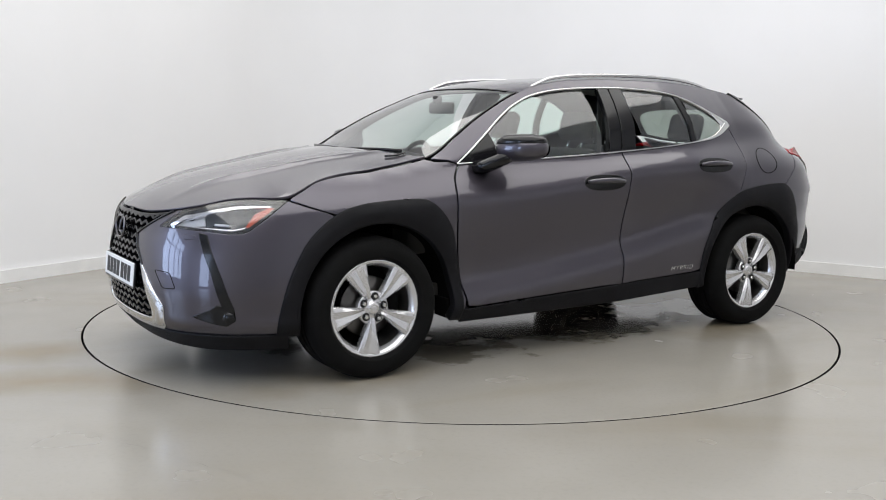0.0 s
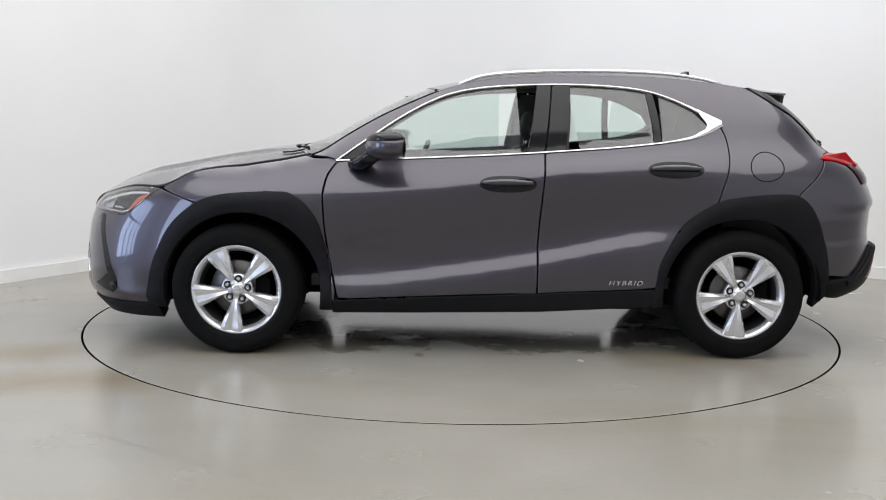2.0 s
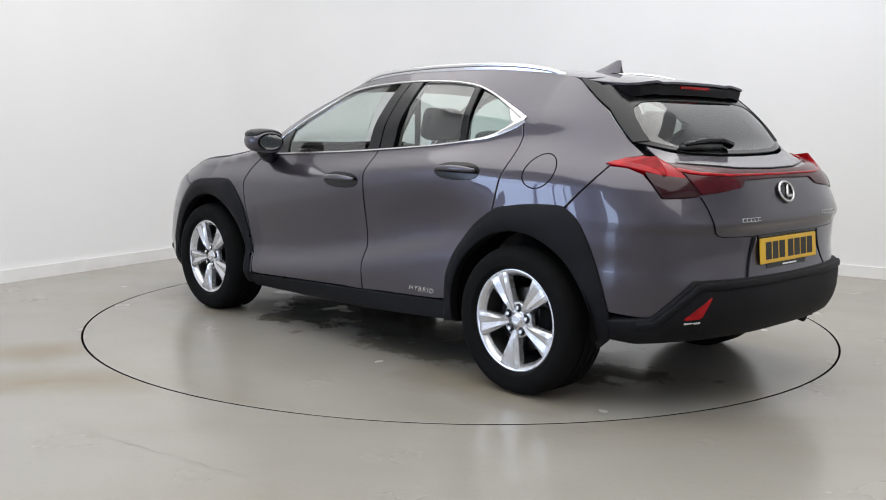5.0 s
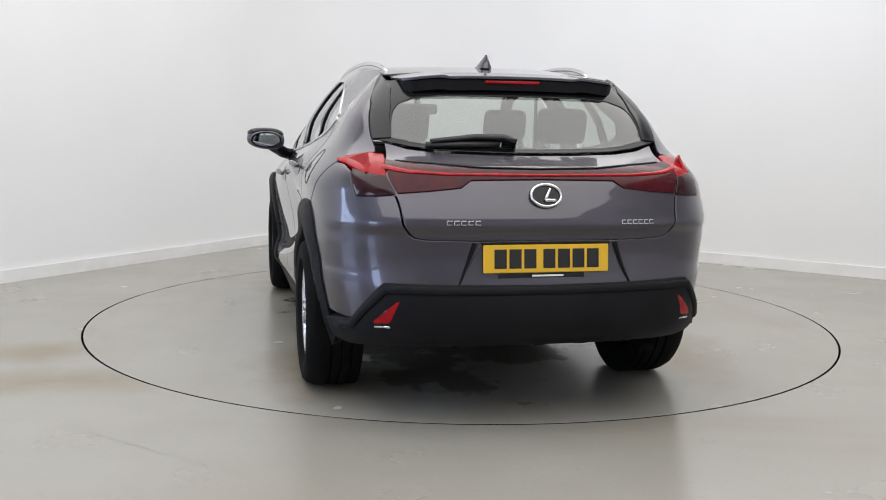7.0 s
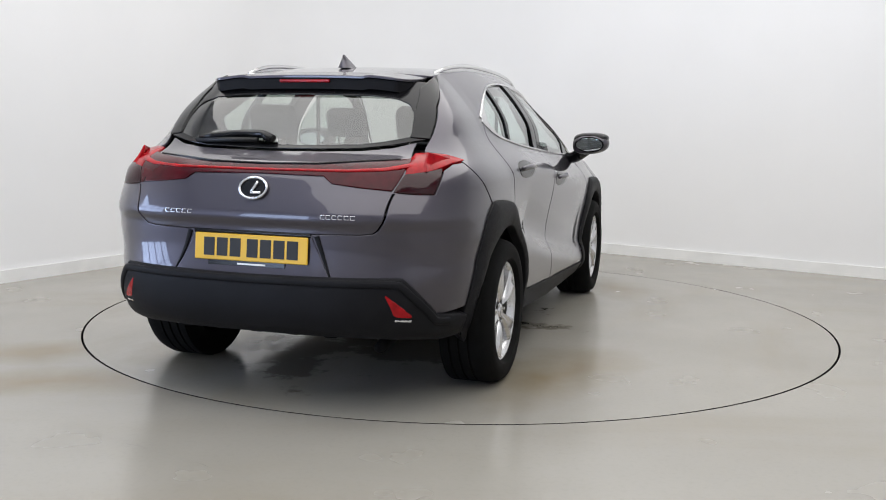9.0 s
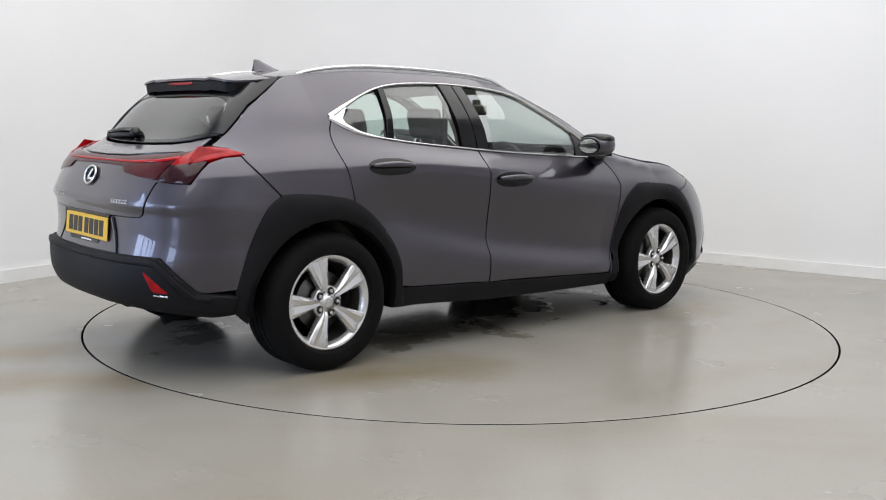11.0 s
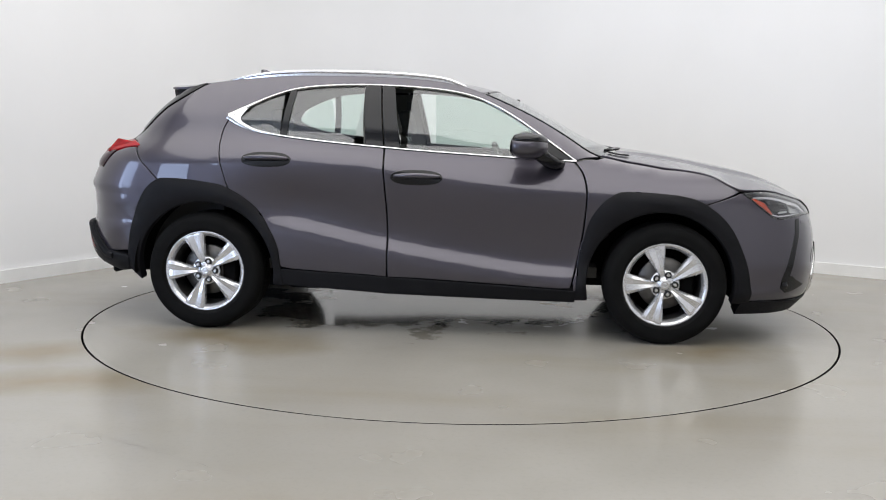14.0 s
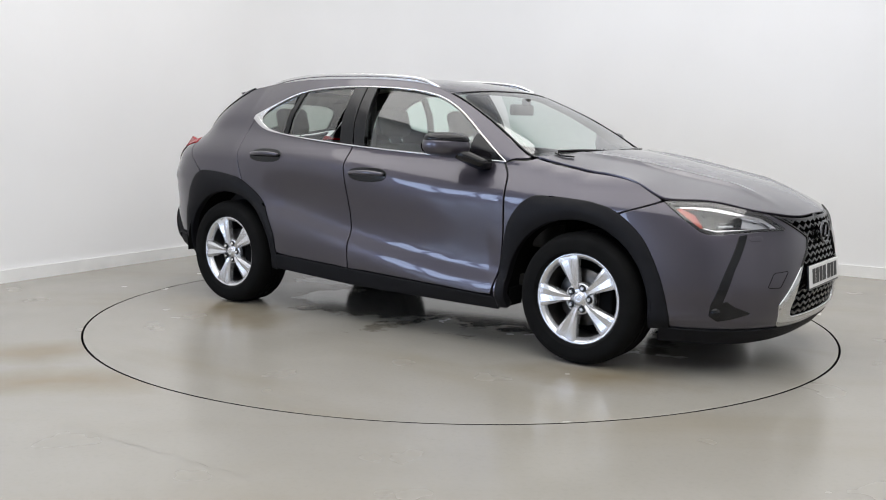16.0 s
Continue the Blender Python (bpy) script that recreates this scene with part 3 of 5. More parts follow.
def patch(name, poly, f, material, parent, step=0.03, lift=0.0, rim=0.012, label="", side=1, edge=0.004, crown=0.0, holes=()):
    """A panel: the polygon laid on the surface f, lifted, with edges rolled back by rim. side -1 mirrors it to the car's right."""
    B = dense(poly, step * 0.7)
    loops = [B] + [dense(h, step * 0.7) for h in holes]
    lo, hi = B.min(0), B.max(0)
    gx, gy = np.meshgrid(np.arange(lo[0] + step / 2, hi[0], step), np.arange(lo[1] + step / 2, hi[1], step))
    G = np.stack([gx.ravel(), gy.ravel()], 1)
    G = G[inside(B, G)]
    for h in loops[1:]:
        G = G[~inside(h, G)]
    allb = np.concatenate(loops)
    if len(G):
        dmin = np.sqrt(((G[:, None] - allb[None]) ** 2).sum(-1)).min(1)
        G = G[dmin > step * 0.45]
    uv = np.concatenate([allb, G])
    edges, o = [], 0
    for l in loops:
        edges += [(o + i, o + (i + 1) % len(l)) for i in range(len(l))]
        o += len(l)
    r = delaunay_2d_cdt([Vector(q) for q in uv], edges, [], 0, 1e-7)
    V = np.array([tuple(q) for q in r[0]])
    F = np.array([t for t in r[2] if len(t) == 3])
    cen = V[F].mean(1)
    keep = inside(B, cen)
    for h in loops[1:]:
        keep &= ~inside(h, cen)
    F = F[keep]
    N = normals_of(f, V)
    P = f(V[:, 0], V[:, 1])
    ref = P - np.array([0, 0, 0.6])
    ref[:, 0] *= 0.35
    if (N * ref).sum() < 0:
        N = -N
    up = np.full(len(V), lift)
    if crown:
        d = np.sqrt(((V[:, None] - allb[None]) ** 2).sum(-1)).min(1)
        up = up + crown * (1 - np.exp(-d / max(crown * 1.5, 1e-3)))
    P = P + N * up[:, None]
    fn = np.cross(P[F[:, 1]] - P[F[:, 0]], P[F[:, 2]] - P[F[:, 0]])
    flip = (fn * N[F].mean(1)).sum(1) < 0
    F[flip] = F[flip][:, ::-1]
    VN = N.copy()
    faces = [tuple(t) for t in F]
    if crown:
        acc = np.zeros_like(P)
        fn = np.cross(P[F[:, 1]] - P[F[:, 0]], P[F[:, 2]] - P[F[:, 0]])
        for k in range(3):
            np.add.at(acc, F[:, k], fn)
        VN = acc / np.maximum(np.linalg.norm(acc, axis=1, keepdims=True), 1e-12)
    if rim:
        cnt = {}
        for t in F:
            for i in range(3):
                a, b = int(t[i]), int(t[(i + 1) % 3])
                cnt[(a, b)] = 1
        border = [(a, b) for a, b in cnt if (b, a) not in cnt]
        bv = sorted({a for e in border for a in e})
        base = len(P)
        outw = np.zeros_like(P)
        for a, b in border:
            d = np.cross(P[b] - P[a], N[a])
            d /= max(np.linalg.norm(d), 1e-9)
            outw[a] += d
            outw[b] += d
        outw /= np.maximum(np.linalg.norm(outw, axis=1, keepdims=True), 1e-9)
        idx = {v: i for i, v in enumerate(bv)}
        m = len(bv)
        O, Q = outw[bv], P[bv]
        r1 = Q + O * edge * 0.7 - N[bv] * edge * 0.3
        r2 = Q + O * edge - N[bv] * edge
        r3 = Q + O * edge - N[bv] * rim
        P = np.concatenate([P, r1, r2, r3])
        s1 = N[bv] + O
        s1 /= np.linalg.norm(s1, axis=1, keepdims=True)
        VN = np.concatenate([VN, s1, O, O])
        for a, b in border:
            i, j = idx[a], idx[b]
            faces += [(b, a, base + i, base + j), (base + j, base + i, base + m + i, base + m + j), (base + m + j, base + m + i, base + 2 * m + i, base + 2 * m + j)]
    if side < 0:
        P, VN = P * (1, -1, 1), VN * (1, -1, 1)
        faces = [t[::-1] for t in faces]
    return mesh_ob(name, P, faces, material, parent, label, normals=VN)


def ribbon(name, line, f, width, material, parent, lift=0.004, depth=0.008, side=1, step=0.02, label="", closed=False):
    """A strip of rounded section that follows a line laid on the surface f; width may vary along it."""
    L = dense(line, step, closed)
    n = len(L)
    P, N = f(L[:, 0], L[:, 1]), normals_of(f, L)
    ref = P - np.array([0, 0, 0.6])
    ref[:, 0] *= 0.35
    if (N * ref).sum() < 0:
        N = -N
    T = np.roll(P, -1, 0) - np.roll(P, 1, 0) if closed else np.gradient(P, axis=0)
    T /= np.linalg.norm(T, axis=1, keepdims=True)
    S = np.cross(N, T)
    w = np.array([width(i / (n - 1)) if callable(width) else width for i in range(n)])[:, None]
    prof = [(-0.5, -1.0), (-0.5, 0.45), (-0.34, 0.9), (0, 1.0), (0.34, 0.9), (0.5, 0.45), (0.5, -1.0)]
    rows = [P + S * (w * a) + N * (lift * b if b > 0 else -depth) for a, b in prof]
    k = len(prof)
    vs = np.stack(rows, 1).reshape(-1, 3)
    fs = []
    for i in range(n if closed else n - 1):
        j = (i + 1) % n
        for q in range(k - 1):
            fs.append((i * k + q, i * k + q + 1, j * k + q + 1, j * k + q))
    if not closed:
        fs += [tuple(range(k)), tuple(range((n - 1) * k, n * k))[::-1]]
    if side < 0:
        vs = vs * (1, -1, 1)
    else:
        fs = [t[::-1] for t in fs]
    ob = mesh_ob(name, vs, fs, material, parent, label)
    ob.data.set_sharp_from_angle(angle=radians(50))
    return ob


def arc_line(cx, cz, r, a0, a1, n=18):
    return [(cx + r * math.cos(radians(a0 + (a1 - a0) * i / n)), cz + r * math.sin(radians(a0 + (a1 - a0) * i / n))) for i in range(n + 1)]


def sk(x, z):
    """Flank coordinates of a place given by x and z."""
    return (s_of_x(x, z), z)


def skl(*pts):
    return [sk(*p) for p in pts]


def hood_top_s(s):
    """Height at which the skin meets the bonnet's surface."""
    lo, hi = 0.6, 1.1
    for _ in range(40):
        mid = (lo + hi) / 2
        p = skin(s, mid)
        if p[2] < hood(p[0], p[1])[2]:
            lo = mid
        else:
            hi = mid
    return lo


HOOD_Y = curve((1.72, float(skin(1.6, hood_top_s(1.6))[1])), (1.5, 0.748), (1.3, 0.724), (1.1, 0.710), (0.9, 0.702), soft=0.06)


def wing_top(s0, s1, n=20, drop=0.0):
    """The line on the flank at which the bonnet's side edge lies."""
    out = []
    for i in range(n + 1):
        s = s0 + (s1 - s0) * i / n
        lo, hi = 0.7, 1.1
        for _ in range(36):
            mid = (lo + hi) / 2
            p = skin(s, mid)
            if p[1] > HOOD_Y(p[0]):
                lo = mid
            else:
                hi = mid
        out.append((s, lo - drop))
    return out


WING_XZ = [tuple(float(q) for q in skin(s, z)[[0, 2]]) for s, z in wing_top(0.93, 1.6, 24)]
WING_STEP = curve(*[(x, z - float(hood(x, HOOD_Y(x))[2])) for x, z in WING_XZ[:-1]], (1.80, 0.0), (2.4, 0.0), soft=0.03)


def bonnet_top(x, y):
    """The bonnet, bent at its sides to meet the wings."""
    p = hood(x, y)
    u = np.clip(np.abs(p[..., 1]) / HOOD_Y(p[..., 0]), 0, 1.1)
    return p + np.stack([0 * u, 0 * u, (WING_STEP(p[..., 0]) + 0.002) * u ** 5], -1)


def inset(poly, d):
    """A polygon drawn in by d all round."""
    P = [Vector(p) for p in poly]
    n = len(P)
    area = sum(P[i].x * P[(i + 1) % n].y - P[(i + 1) % n].x * P[i].y for i in range(n))
    sg = 1 if area > 0 else -1
    out = []
    for i in range(n):
        d0, d1 = (P[i] - P[i - 1]), (P[(i + 1) % n] - P[i])
        if d0.length < 1e-6 or d1.length < 1e-6:
            out.append(tuple(P[i]))
            continue
        d0, d1 = d0.normalized(), d1.normalized()
        n0, n1 = Vector((-d0.y, d0.x)) * sg, Vector((-d1.y, d1.x)) * sg
        m = n0 + n1
        if m.length < 0.3:
            m = n0
        m = m.normalized()
        out.append(tuple(P[i] + m * (d / max(0.5, m.dot(n0)))))
    return out


def across(half, sign):
    """A polygon for the whole nose (sign 1) or tail (-1) out of its left half, which starts and ends at the middle."""
    return list(half) + [(sign * 2 * SMAX - s, z) for s, z in reversed(half)]


def smooth_line(pts, n=8):
    """A smooth line through points (Catmull-Rom)."""
    P = [np.array(p, float) for p in pts]
    P = [2 * P[0] - P[1]] + P + [2 * P[-1] - P[-2]]
    out = []
    for i in range(1, len(P) - 2):
        for k in range(n):
            t = k / n
            a, b, c, d = P[i - 1], P[i], P[i + 1], P[i + 2]
            out.append(tuple(0.5 * (2 * b + (c - a) * t + (2 * a - 5 * b + 4 * c - d) * t * t + (3 * b - a - 3 * c + d) * t ** 3)))
    out.append(tuple(P[-2]))
    return out


GAP = 0.0075
# panel lines of the left flank
FRONT_ARCH = smooth_line(skl((1.785, 0.25), (1.772, 0.40), (1.725, 0.54), (1.645, 0.68), (1.52, 0.785), (1.40, 0.826), (1.26, 0.840), (1.09, 0.846), (1.03, 0.832), (0.966, 0.785), (0.905, 0.70), (0.873, 0.60), (0.843, 0.465), (0.828, 0.24)), 4)
REAR_ARCH = smooth_line(skl((-0.862, 0.27), (-0.879, 0.405), (-0.903, 0.524), (-1.012, 0.704), (-1.178, 0.820), (-1.30, 0.850), (-1.42, 0.864), (-1.55, 0.868), (-1.60, 0.855), (-1.665, 0.80), (-1.735, 0.657), (-1.785, 0.48), (-1.80, 0.34)), 4)
DOOR_FRONT = smooth_line([(0.80, 1.010), (0.848, 0.945), (0.868, 0.87), (0.871, 0.80), (0.860, 0.64), (0.832, 0.46), (0.795, 0.30)], 4)
DOOR_MID = smooth_line([(-0.279, 1.070), (-0.265, 0.88), (-0.252, 0.69), (-0.247, 0.50), (-0.247, 0.332)], 3)
DOOR_REAR = smooth_line([(-1.205, 1.236), (-1.237, 1.16), (-1.241, 1.08), (-1.224, 0.99), (-1.176, 0.822)], 4)
SILL_TOP = smooth_line([(0.83, 0.292), (0.40, 0.312), (-0.247, 0.338), (-0.6, 0.352), (-0.868, 0.366)], 4)
BELT = smooth_line([(0.81, 1.011), (0.48, 1.026), (0.03, 1.050), (-0.287, 1.071), (-0.71, 1.106), (-1.0, 1.144), (-1.12, 1.183), (-1.215, 1.237)], 5)
DLO_TOP = smooth_line([(0.81, 1.011), (0.626, 1.141), (0.48, 1.240), (0.333, 1.322), (0.185, 1.378), (-0.02, 1.411), (-0.335, 1.427), (-0.59, 1.424), (-0.795, 1.405), (-0.94, 1.366), (-1.085, 1.303), (-1.215, 1.237)], 5)
TIP_Z = float(hood_top_s(1.6)) - 0.009
LAMP_FENDER = [(1.600, TIP_Z), sk(1.52, 0.785)]
TAIL_SEAM = [(-1.612, 1.052), sk(-1.585, 0.862)]


def between(line, a, b):
    """The stretch of a line with the first coordinate from a to b."""
    lo, hi = min(a, b), max(a, b)
    out = [p for p in line if lo - 1e-9 <= p[0] <= hi + 1e-9]
    return out if (out[0][0] <= out[-1][0]) == (a <= b) else out[::-1]


def hood_edge(s0, s1, n=14, drop=0.0):
    return [(s0 + (s1 - s0) * i / n, float(hood_top_s(s0 + (s1 - s0) * i / n)) - drop) for i in range(n + 1)]


HL_LOW = [(1.600, TIP_Z), (1.655, 0.780), (1.702, 0.722), (1.722, 0.709), (1.76, 0.708), (1.82, 0.716), (1.90, 0.722), (1.990, 0.722)]
GRILLE_SIDE = [(1.945, 0.0), (2.06, 0.715), (2.108, 0.675), (2.098, 0.62), (2.052, 0.525)]
HATCH_SIDE = smooth_line([(-1.762, 1.068), (-1.80, 1.03), (-1.842, 0.945), (-1.866, 0.88), (-1.880, 0.815), (-1.890, 0.782)], 3) + [(-1.902, 0.768), (-1.93, 0.762), (-2.05, 0.758), (-SMAX, 0.757)]
TAIL_LAMP_BACK = [(-1.612, 1.052), (-1.66, 1.046), (-1.702, 1.022), (-1.722, 0.985), (-1.747, 0.926), (-1.80, 0.928), (-1.850, 0.936)]


def car_body(root):
    for side in (1, -1):
        # front wing
        poly = [(0.80, 1.012), (0.86, 1.026), (0.93, 1.028)] + wing_top(0.97, 1.592, 24, 0.003) + LAMP_FENDER
        i0 = min(range(len(FRONT_ARCH)), key=lambda i: abs(FRONT_ARCH[i][0] - LAMP_FENDER[1][0]) + abs(FRONT_ARCH[i][1] - LAMP_FENDER[1][1]))
        poly += FRONT_ARCH[i0 + 1:] + DOOR_FRONT[::-1][1:-1]
        patch("front_wing", inset(poly, GAP), skin, PAINT, root, 0.03, side=side)
        # doors
        poly = DOOR_FRONT + between(SILL_TOP, 0.78, -0.24) + DOOR_MID[::-1] + between(BELT, -0.27, 0.78)
        door = patch("front_door", inset(poly, GAP), skin, PAINT, root, 0.03, side=side)
        arch = [p for p in REAR_ARCH if p[0] > -1.17 and p[1] > 0.37]
        poly = DOOR_MID + between(SILL_TOP, -0.26, -0.86) + arch + DOOR_REAR[::-1] + between(BELT, -1.20, -0.29)
        rdoor = patch("rear_door", inset(poly, GAP), skin, PAINT, root, 0.03, side=side)
        # body side: pillars, roof side and rear quarter
        poly = [(0.80, 1.014), (0.86, 1.032), (0.935, 1.036)] + [(x, float(EDGE_Z(x))) for x in np.linspace(0.93, -1.3, 60)]
        poly += [(s_at(x, float(EDGE_Y(x))), float(EDGE_Z(x))) for x in (-1.36,)]
        poly += [(-1.425, 1.415), (-1.48, 1.372), (-1.58, 1.283), (-1.662, 1.158), (-1.715, 1.094), (-1.69, 1.088), (-1.655, 1.083)] + TAIL_SEAM
        rear = [p for p in REAR_ARCH if sk(-1.585, 0.862)[0] < p[0] < -1.17]
        poly += rear[::-1] + DOOR_REAR[::-1] + between(DLO_TOP, -1.21, 0.80)
        patch("body_side", inset(poly, 0.004), skin, PAINT, root, 0.03, side=side)
        # cladding and sill
        inner = [sk(x, z) for x, z in arc_line(1.29, 0.335, 0.415, 193, -13, 40)]
        patch("wheel_arch_trim", FRONT_ARCH + inner, skin, CLAD, root, 0.022, lift=0.010, rim=0.045, side=side, edge=0.008, crown=0.016, label="grained black plastic arch trim")
        inner = [sk(x, z) for x, z in arc_line(-1.32, 0.335, 0.415, 188, -8, 40)]
        patch("wheel_arch_trim", REAR_ARCH + inner, skin, CLAD, root, 0.022, lift=0.010, rim=0.045, side=side, edge=0.008, crown=0.016, label="grained black plastic arch trim")
        poly = [(0.826, 0.286), (0.40, 0.306), (-0.247, 0.332), (-0.866, 0.360), (-0.862, 0.275), (-0.25, 0.24), (0.40, 0.228), (0.82, 0.222)]
        patch("sill", poly, skin, CLAD, root, 0.03, lift=0.006, rim=0.05, side=side, label="black plastic sill")
        # bumper corners
        top_edge = hood_edge(1.925, 1.948, 2, 0.006)
        poly = HL_LOW + [(1.990, 0.728)] + top_edge + GRILLE_SIDE[1:] + [(2.0, 0.44), (1.953, 0.361), (1.962, 0.262), (1.98, 0.247), (1.80, 0.247), (1.628, 0.249)]
        poly += [p for p in FRONT_ARCH[1:i0]] + [LAMP_FENDER[1]]
        patch("front_bumper", inset(poly, 0.004), skin, PAINT, root, 0.022, side=side)
        arch = [p for p in REAR_ARCH if p[0] < sk(-1.585, 0.862)[0] and p[1] > 0.44]
        poly = TAIL_LAMP_BACK + HATCH_SIDE[3:] + [(-SMAX, 0.572), (-1.868, 0.579), (-1.831, 0.583), (-1.735, 0.425)] + arch[::-1]
        patch("rear_bumper", inset(poly, 0.004), skin, PAINT, root, 0.022, side=side)
        # handles
        for d, x0, x1, z in ((door, 0.062, -0.226, 0.912), (rdoor, -0.805, -1.09, 0.997)):
            door_handle(d, x0, x1, z, side)
        # chrome round the side glass
        ribbon("window_trim", DLO_TOP, skin, lambda t: 0.011 + 0.018 * max(0, (t - 0.88) / 0.12), CHROME, root, 0.006, side=side, label="satin chrome window trim")
        ribbon("window_trim", BELT, skin, lambda t: 0.010 + 0.03 * max(0, (t - 0.8) / 0.2), CHROME, root, 0.007, side=side, label="satin chrome window trim")
        # glass and pillars
        front = between(BELT, 0.80, -0.20) + between(DLO_TOP, -0.20, 0.80)
        patch("side_window", inset(front, 0.006), skin, GLASS, root, 0.05, lift=-0.008, rim=0, side=side, label="lightly tinted door glass")
        mid = between(BELT, -0.375, -0.86) + [(-0.865, 1.128), (-0.83, 1.392)] + between(DLO_TOP, -0.83, -0.375)
        patch("side_window", inset(mid, 0.006), skin, GLASS, root, 0.05, lift=-0.008, rim=0, side=side, label="lightly tinted door glass")
        quart = [(-0.89, 1.13)] + between(BELT, -0.89, -1.14) + [(-1.15, 1.225)] + between(DLO_TOP, -1.08, -0.86)
        patch("quarter_window", inset(quart, 0.006), skin, GLASS, root, 0.05, lift=-0.008, rim=0, side=side, label="lightly tinted quarter glass")
        patch("window_corner", [(-1.13, 1.195), (-1.205, 1.236), (-1.10, 1.293), (-1.145, 1.228)], skin, CHROME, root, 0.02, lift=0.003, rim=0.01, side=side)
        pil = [(-0.19, 1.066), (-0.272, 1.071), (-0.318, 1.425), (-0.25, 1.425)]
        patch("pillar_trim", pil, skin, GLOSS, root, 0.03, lift=0.001, rim=0.03, side=side, label="gloss black pillar trim")
        pil = [(-0.286, 1.072), (-0.385, 1.08), (-0.42, 1.425), (-0.332, 1.426)]
        patch("pillar_trim", pil, skin, GLOSS, root, 0.03, lift=0.001, rim=0.03, side=side, label="gloss black pillar trim")
        patch("glass_divider", [(-0.858, 1.12), (-0.893, 1.125), (-0.858, 1.392), (-0.826, 1.398)], skin, GLOSS, root, 0.03, lift=0.0, rim=0.03, side=side)
        patch("mirror_sail", [(0.79, 1.015), (0.56, 1.026), (0.575, 1.165), (0.63, 1.13)], skin, GLOSS, root, 0.03, lift=-0.002, rim=0.02, side=side)
        # cabin side trim
        patch("door_card", between(BELT, 0.70, -1.1) + [(-1.1, 0.84), (-0.93, 0.62), (-0.87, 0.42), (0.70, 0.36)], skin, TRIM, root, 0.08, lift=-0.075, rim=0, side=side, label="dark door trim inside the cabin")
    # bonnet
    fe = [(float(skin(s, z)[0]), float(skin(s, z)[1])) for s, z in hood_edge(1.605, SMAX, 34)]
    left = [(x, float(HOOD_Y(x))) for x in np.linspace(0.955, fe[0][0] - 0.02, 24)] + fe
    left = [(x - 0.004, y) for x, y in left]
    half = [(1.115, 0.0), (1.09, 0.25), (1.04, 0.48), (0.975, 0.66)] + left
    poly = half + [(x, -y) for x, y in reversed(half)][1:-1]
    patch("bonnet", inset(poly, 0.005), bonnet_top, PAINT, root, 0.03, label="fluted grey bonnet")
    # roof and screen
    half = [(0.33, 0.0), (0.315, 0.25), (0.285, 0.45)] + [(x, float(EDGE_Y(x))) for x in np.linspace(0.262, -1.40, 50)] + [(-1.42, 0.40), (-1.42, 0.0)]
    poly = half + [(x, -y) for x, y in reversed(half)][1:-1]
    patch("roof", poly, top, PAINT, root, 0.035, rim=0.01)
    edge = [(x, float(EDGE_Y(x)) - 0.006) for x in np.linspace(0.27, 0.935, 24)]
    half = [(0.338, 0.0), (0.322, 0.25), (0.293, 0.45)] + edge + [(1.0, 0.60), (1.06, 0.42), (1.10, 0.2), (1.11, 0.0)]
    poly = half + [(x, -y) for x, y in reversed(half)][1:-1]
    patch("windscreen", poly, top, SCREEN, root, 0.04, lift=-0.002, rim=0, label="clear windscreen glass")
    for side in (1, -1):
        ribbon("screen_seal", [(x, float(EDGE_Y(x)) - 0.012) for x in np.linspace(0.28, 0.95, 30)], top, 0.012, GLOSS, root, 0.003, side=side)
    ribbon("screen_seal", [(0.293, -0.47), (0.324, -0.25), (0.338, 0.0), (0.324, 0.25), (0.293, 0.47)], top, 0.014, GLOSS, root, 0.003)
    # black band at the foot of the screen
    half = [(1.02, 0.0), (1.00, 0.3), (0.94, 0.55), (0.91, 0.68), (0.955, 0.69), (1.03, 0.56), (1.09, 0.3), (1.13, 0.0)]
    poly = half + [(x, -y) for x, y in reversed(half)][1:-1]
    patch("scuttle", poly, lambda x, y: top(x, y) + np.array([0, 0, -0.012]), CLAD, root, 0.04, rim=0.02, label="black plastic scuttle panel")
    # tailgate
    poly = HATCH_SIDE + [(-2 * SMAX - s, z) for s, z in HATCH_SIDE[::-1][1:]]
    up = [(-1.712, 1.134), (-1.80, 1.110), (-1.898, 1.097), (-2.05, 1.091), (-SMAX, 1.089)]
    poly += [(-2 * SMAX - s, z) for s, z in up] + up[::-1][1:]
    patch("tailgate", inset(poly, 0.005), skin, PAINT, root, 0.025)
    low = [(-1.675, 1.147), (-1.80, 1.118), (-1.898, 1.104), (-2.05, 1.098), (-SMAX, 1.096)]
    hi = [(-SMAX, 1.395), (-1.80, 1.398), (-1.60, 1.402), (-1.49, 1.392), (-1.59, 1.285)]
    poly = low + [(-2 * SMAX - s, z) for s, z in low[::-1][1:]] + [(-2 * SMAX - s, z) for s, z in hi[::-1]] + hi[1:]
    patch("rear_window", inset(poly, 0.004), skin, REAR_GLASS, root, 0.05, lift=-0.002, rim=0, label="lightly tinted rear window")
    # black printed border of the rear window
    inn = [(-1.728, 1.152), (-1.82, 1.130), (-1.898, 1.118), (-2.05, 1.112), (-SMAX, 1.110)], [(-SMAX, 1.338), (-1.80, 1.334), (-1.705, 1.322), (-1.672, 1.298), (-1.676, 1.262)]
    hole = inn[0] + [(-2 * SMAX - s, z) for s, z in inn[0][::-1][1:]] + [(-2 * SMAX - s, z) for s, z in inn[1][::-1]] + inn[1][1:]
    patch("window_border", inset(poly, 0.002), skin, GLOSS, root, 0.03, lift=0.001, rim=0.004, holes=[hole], label="gloss black window border")


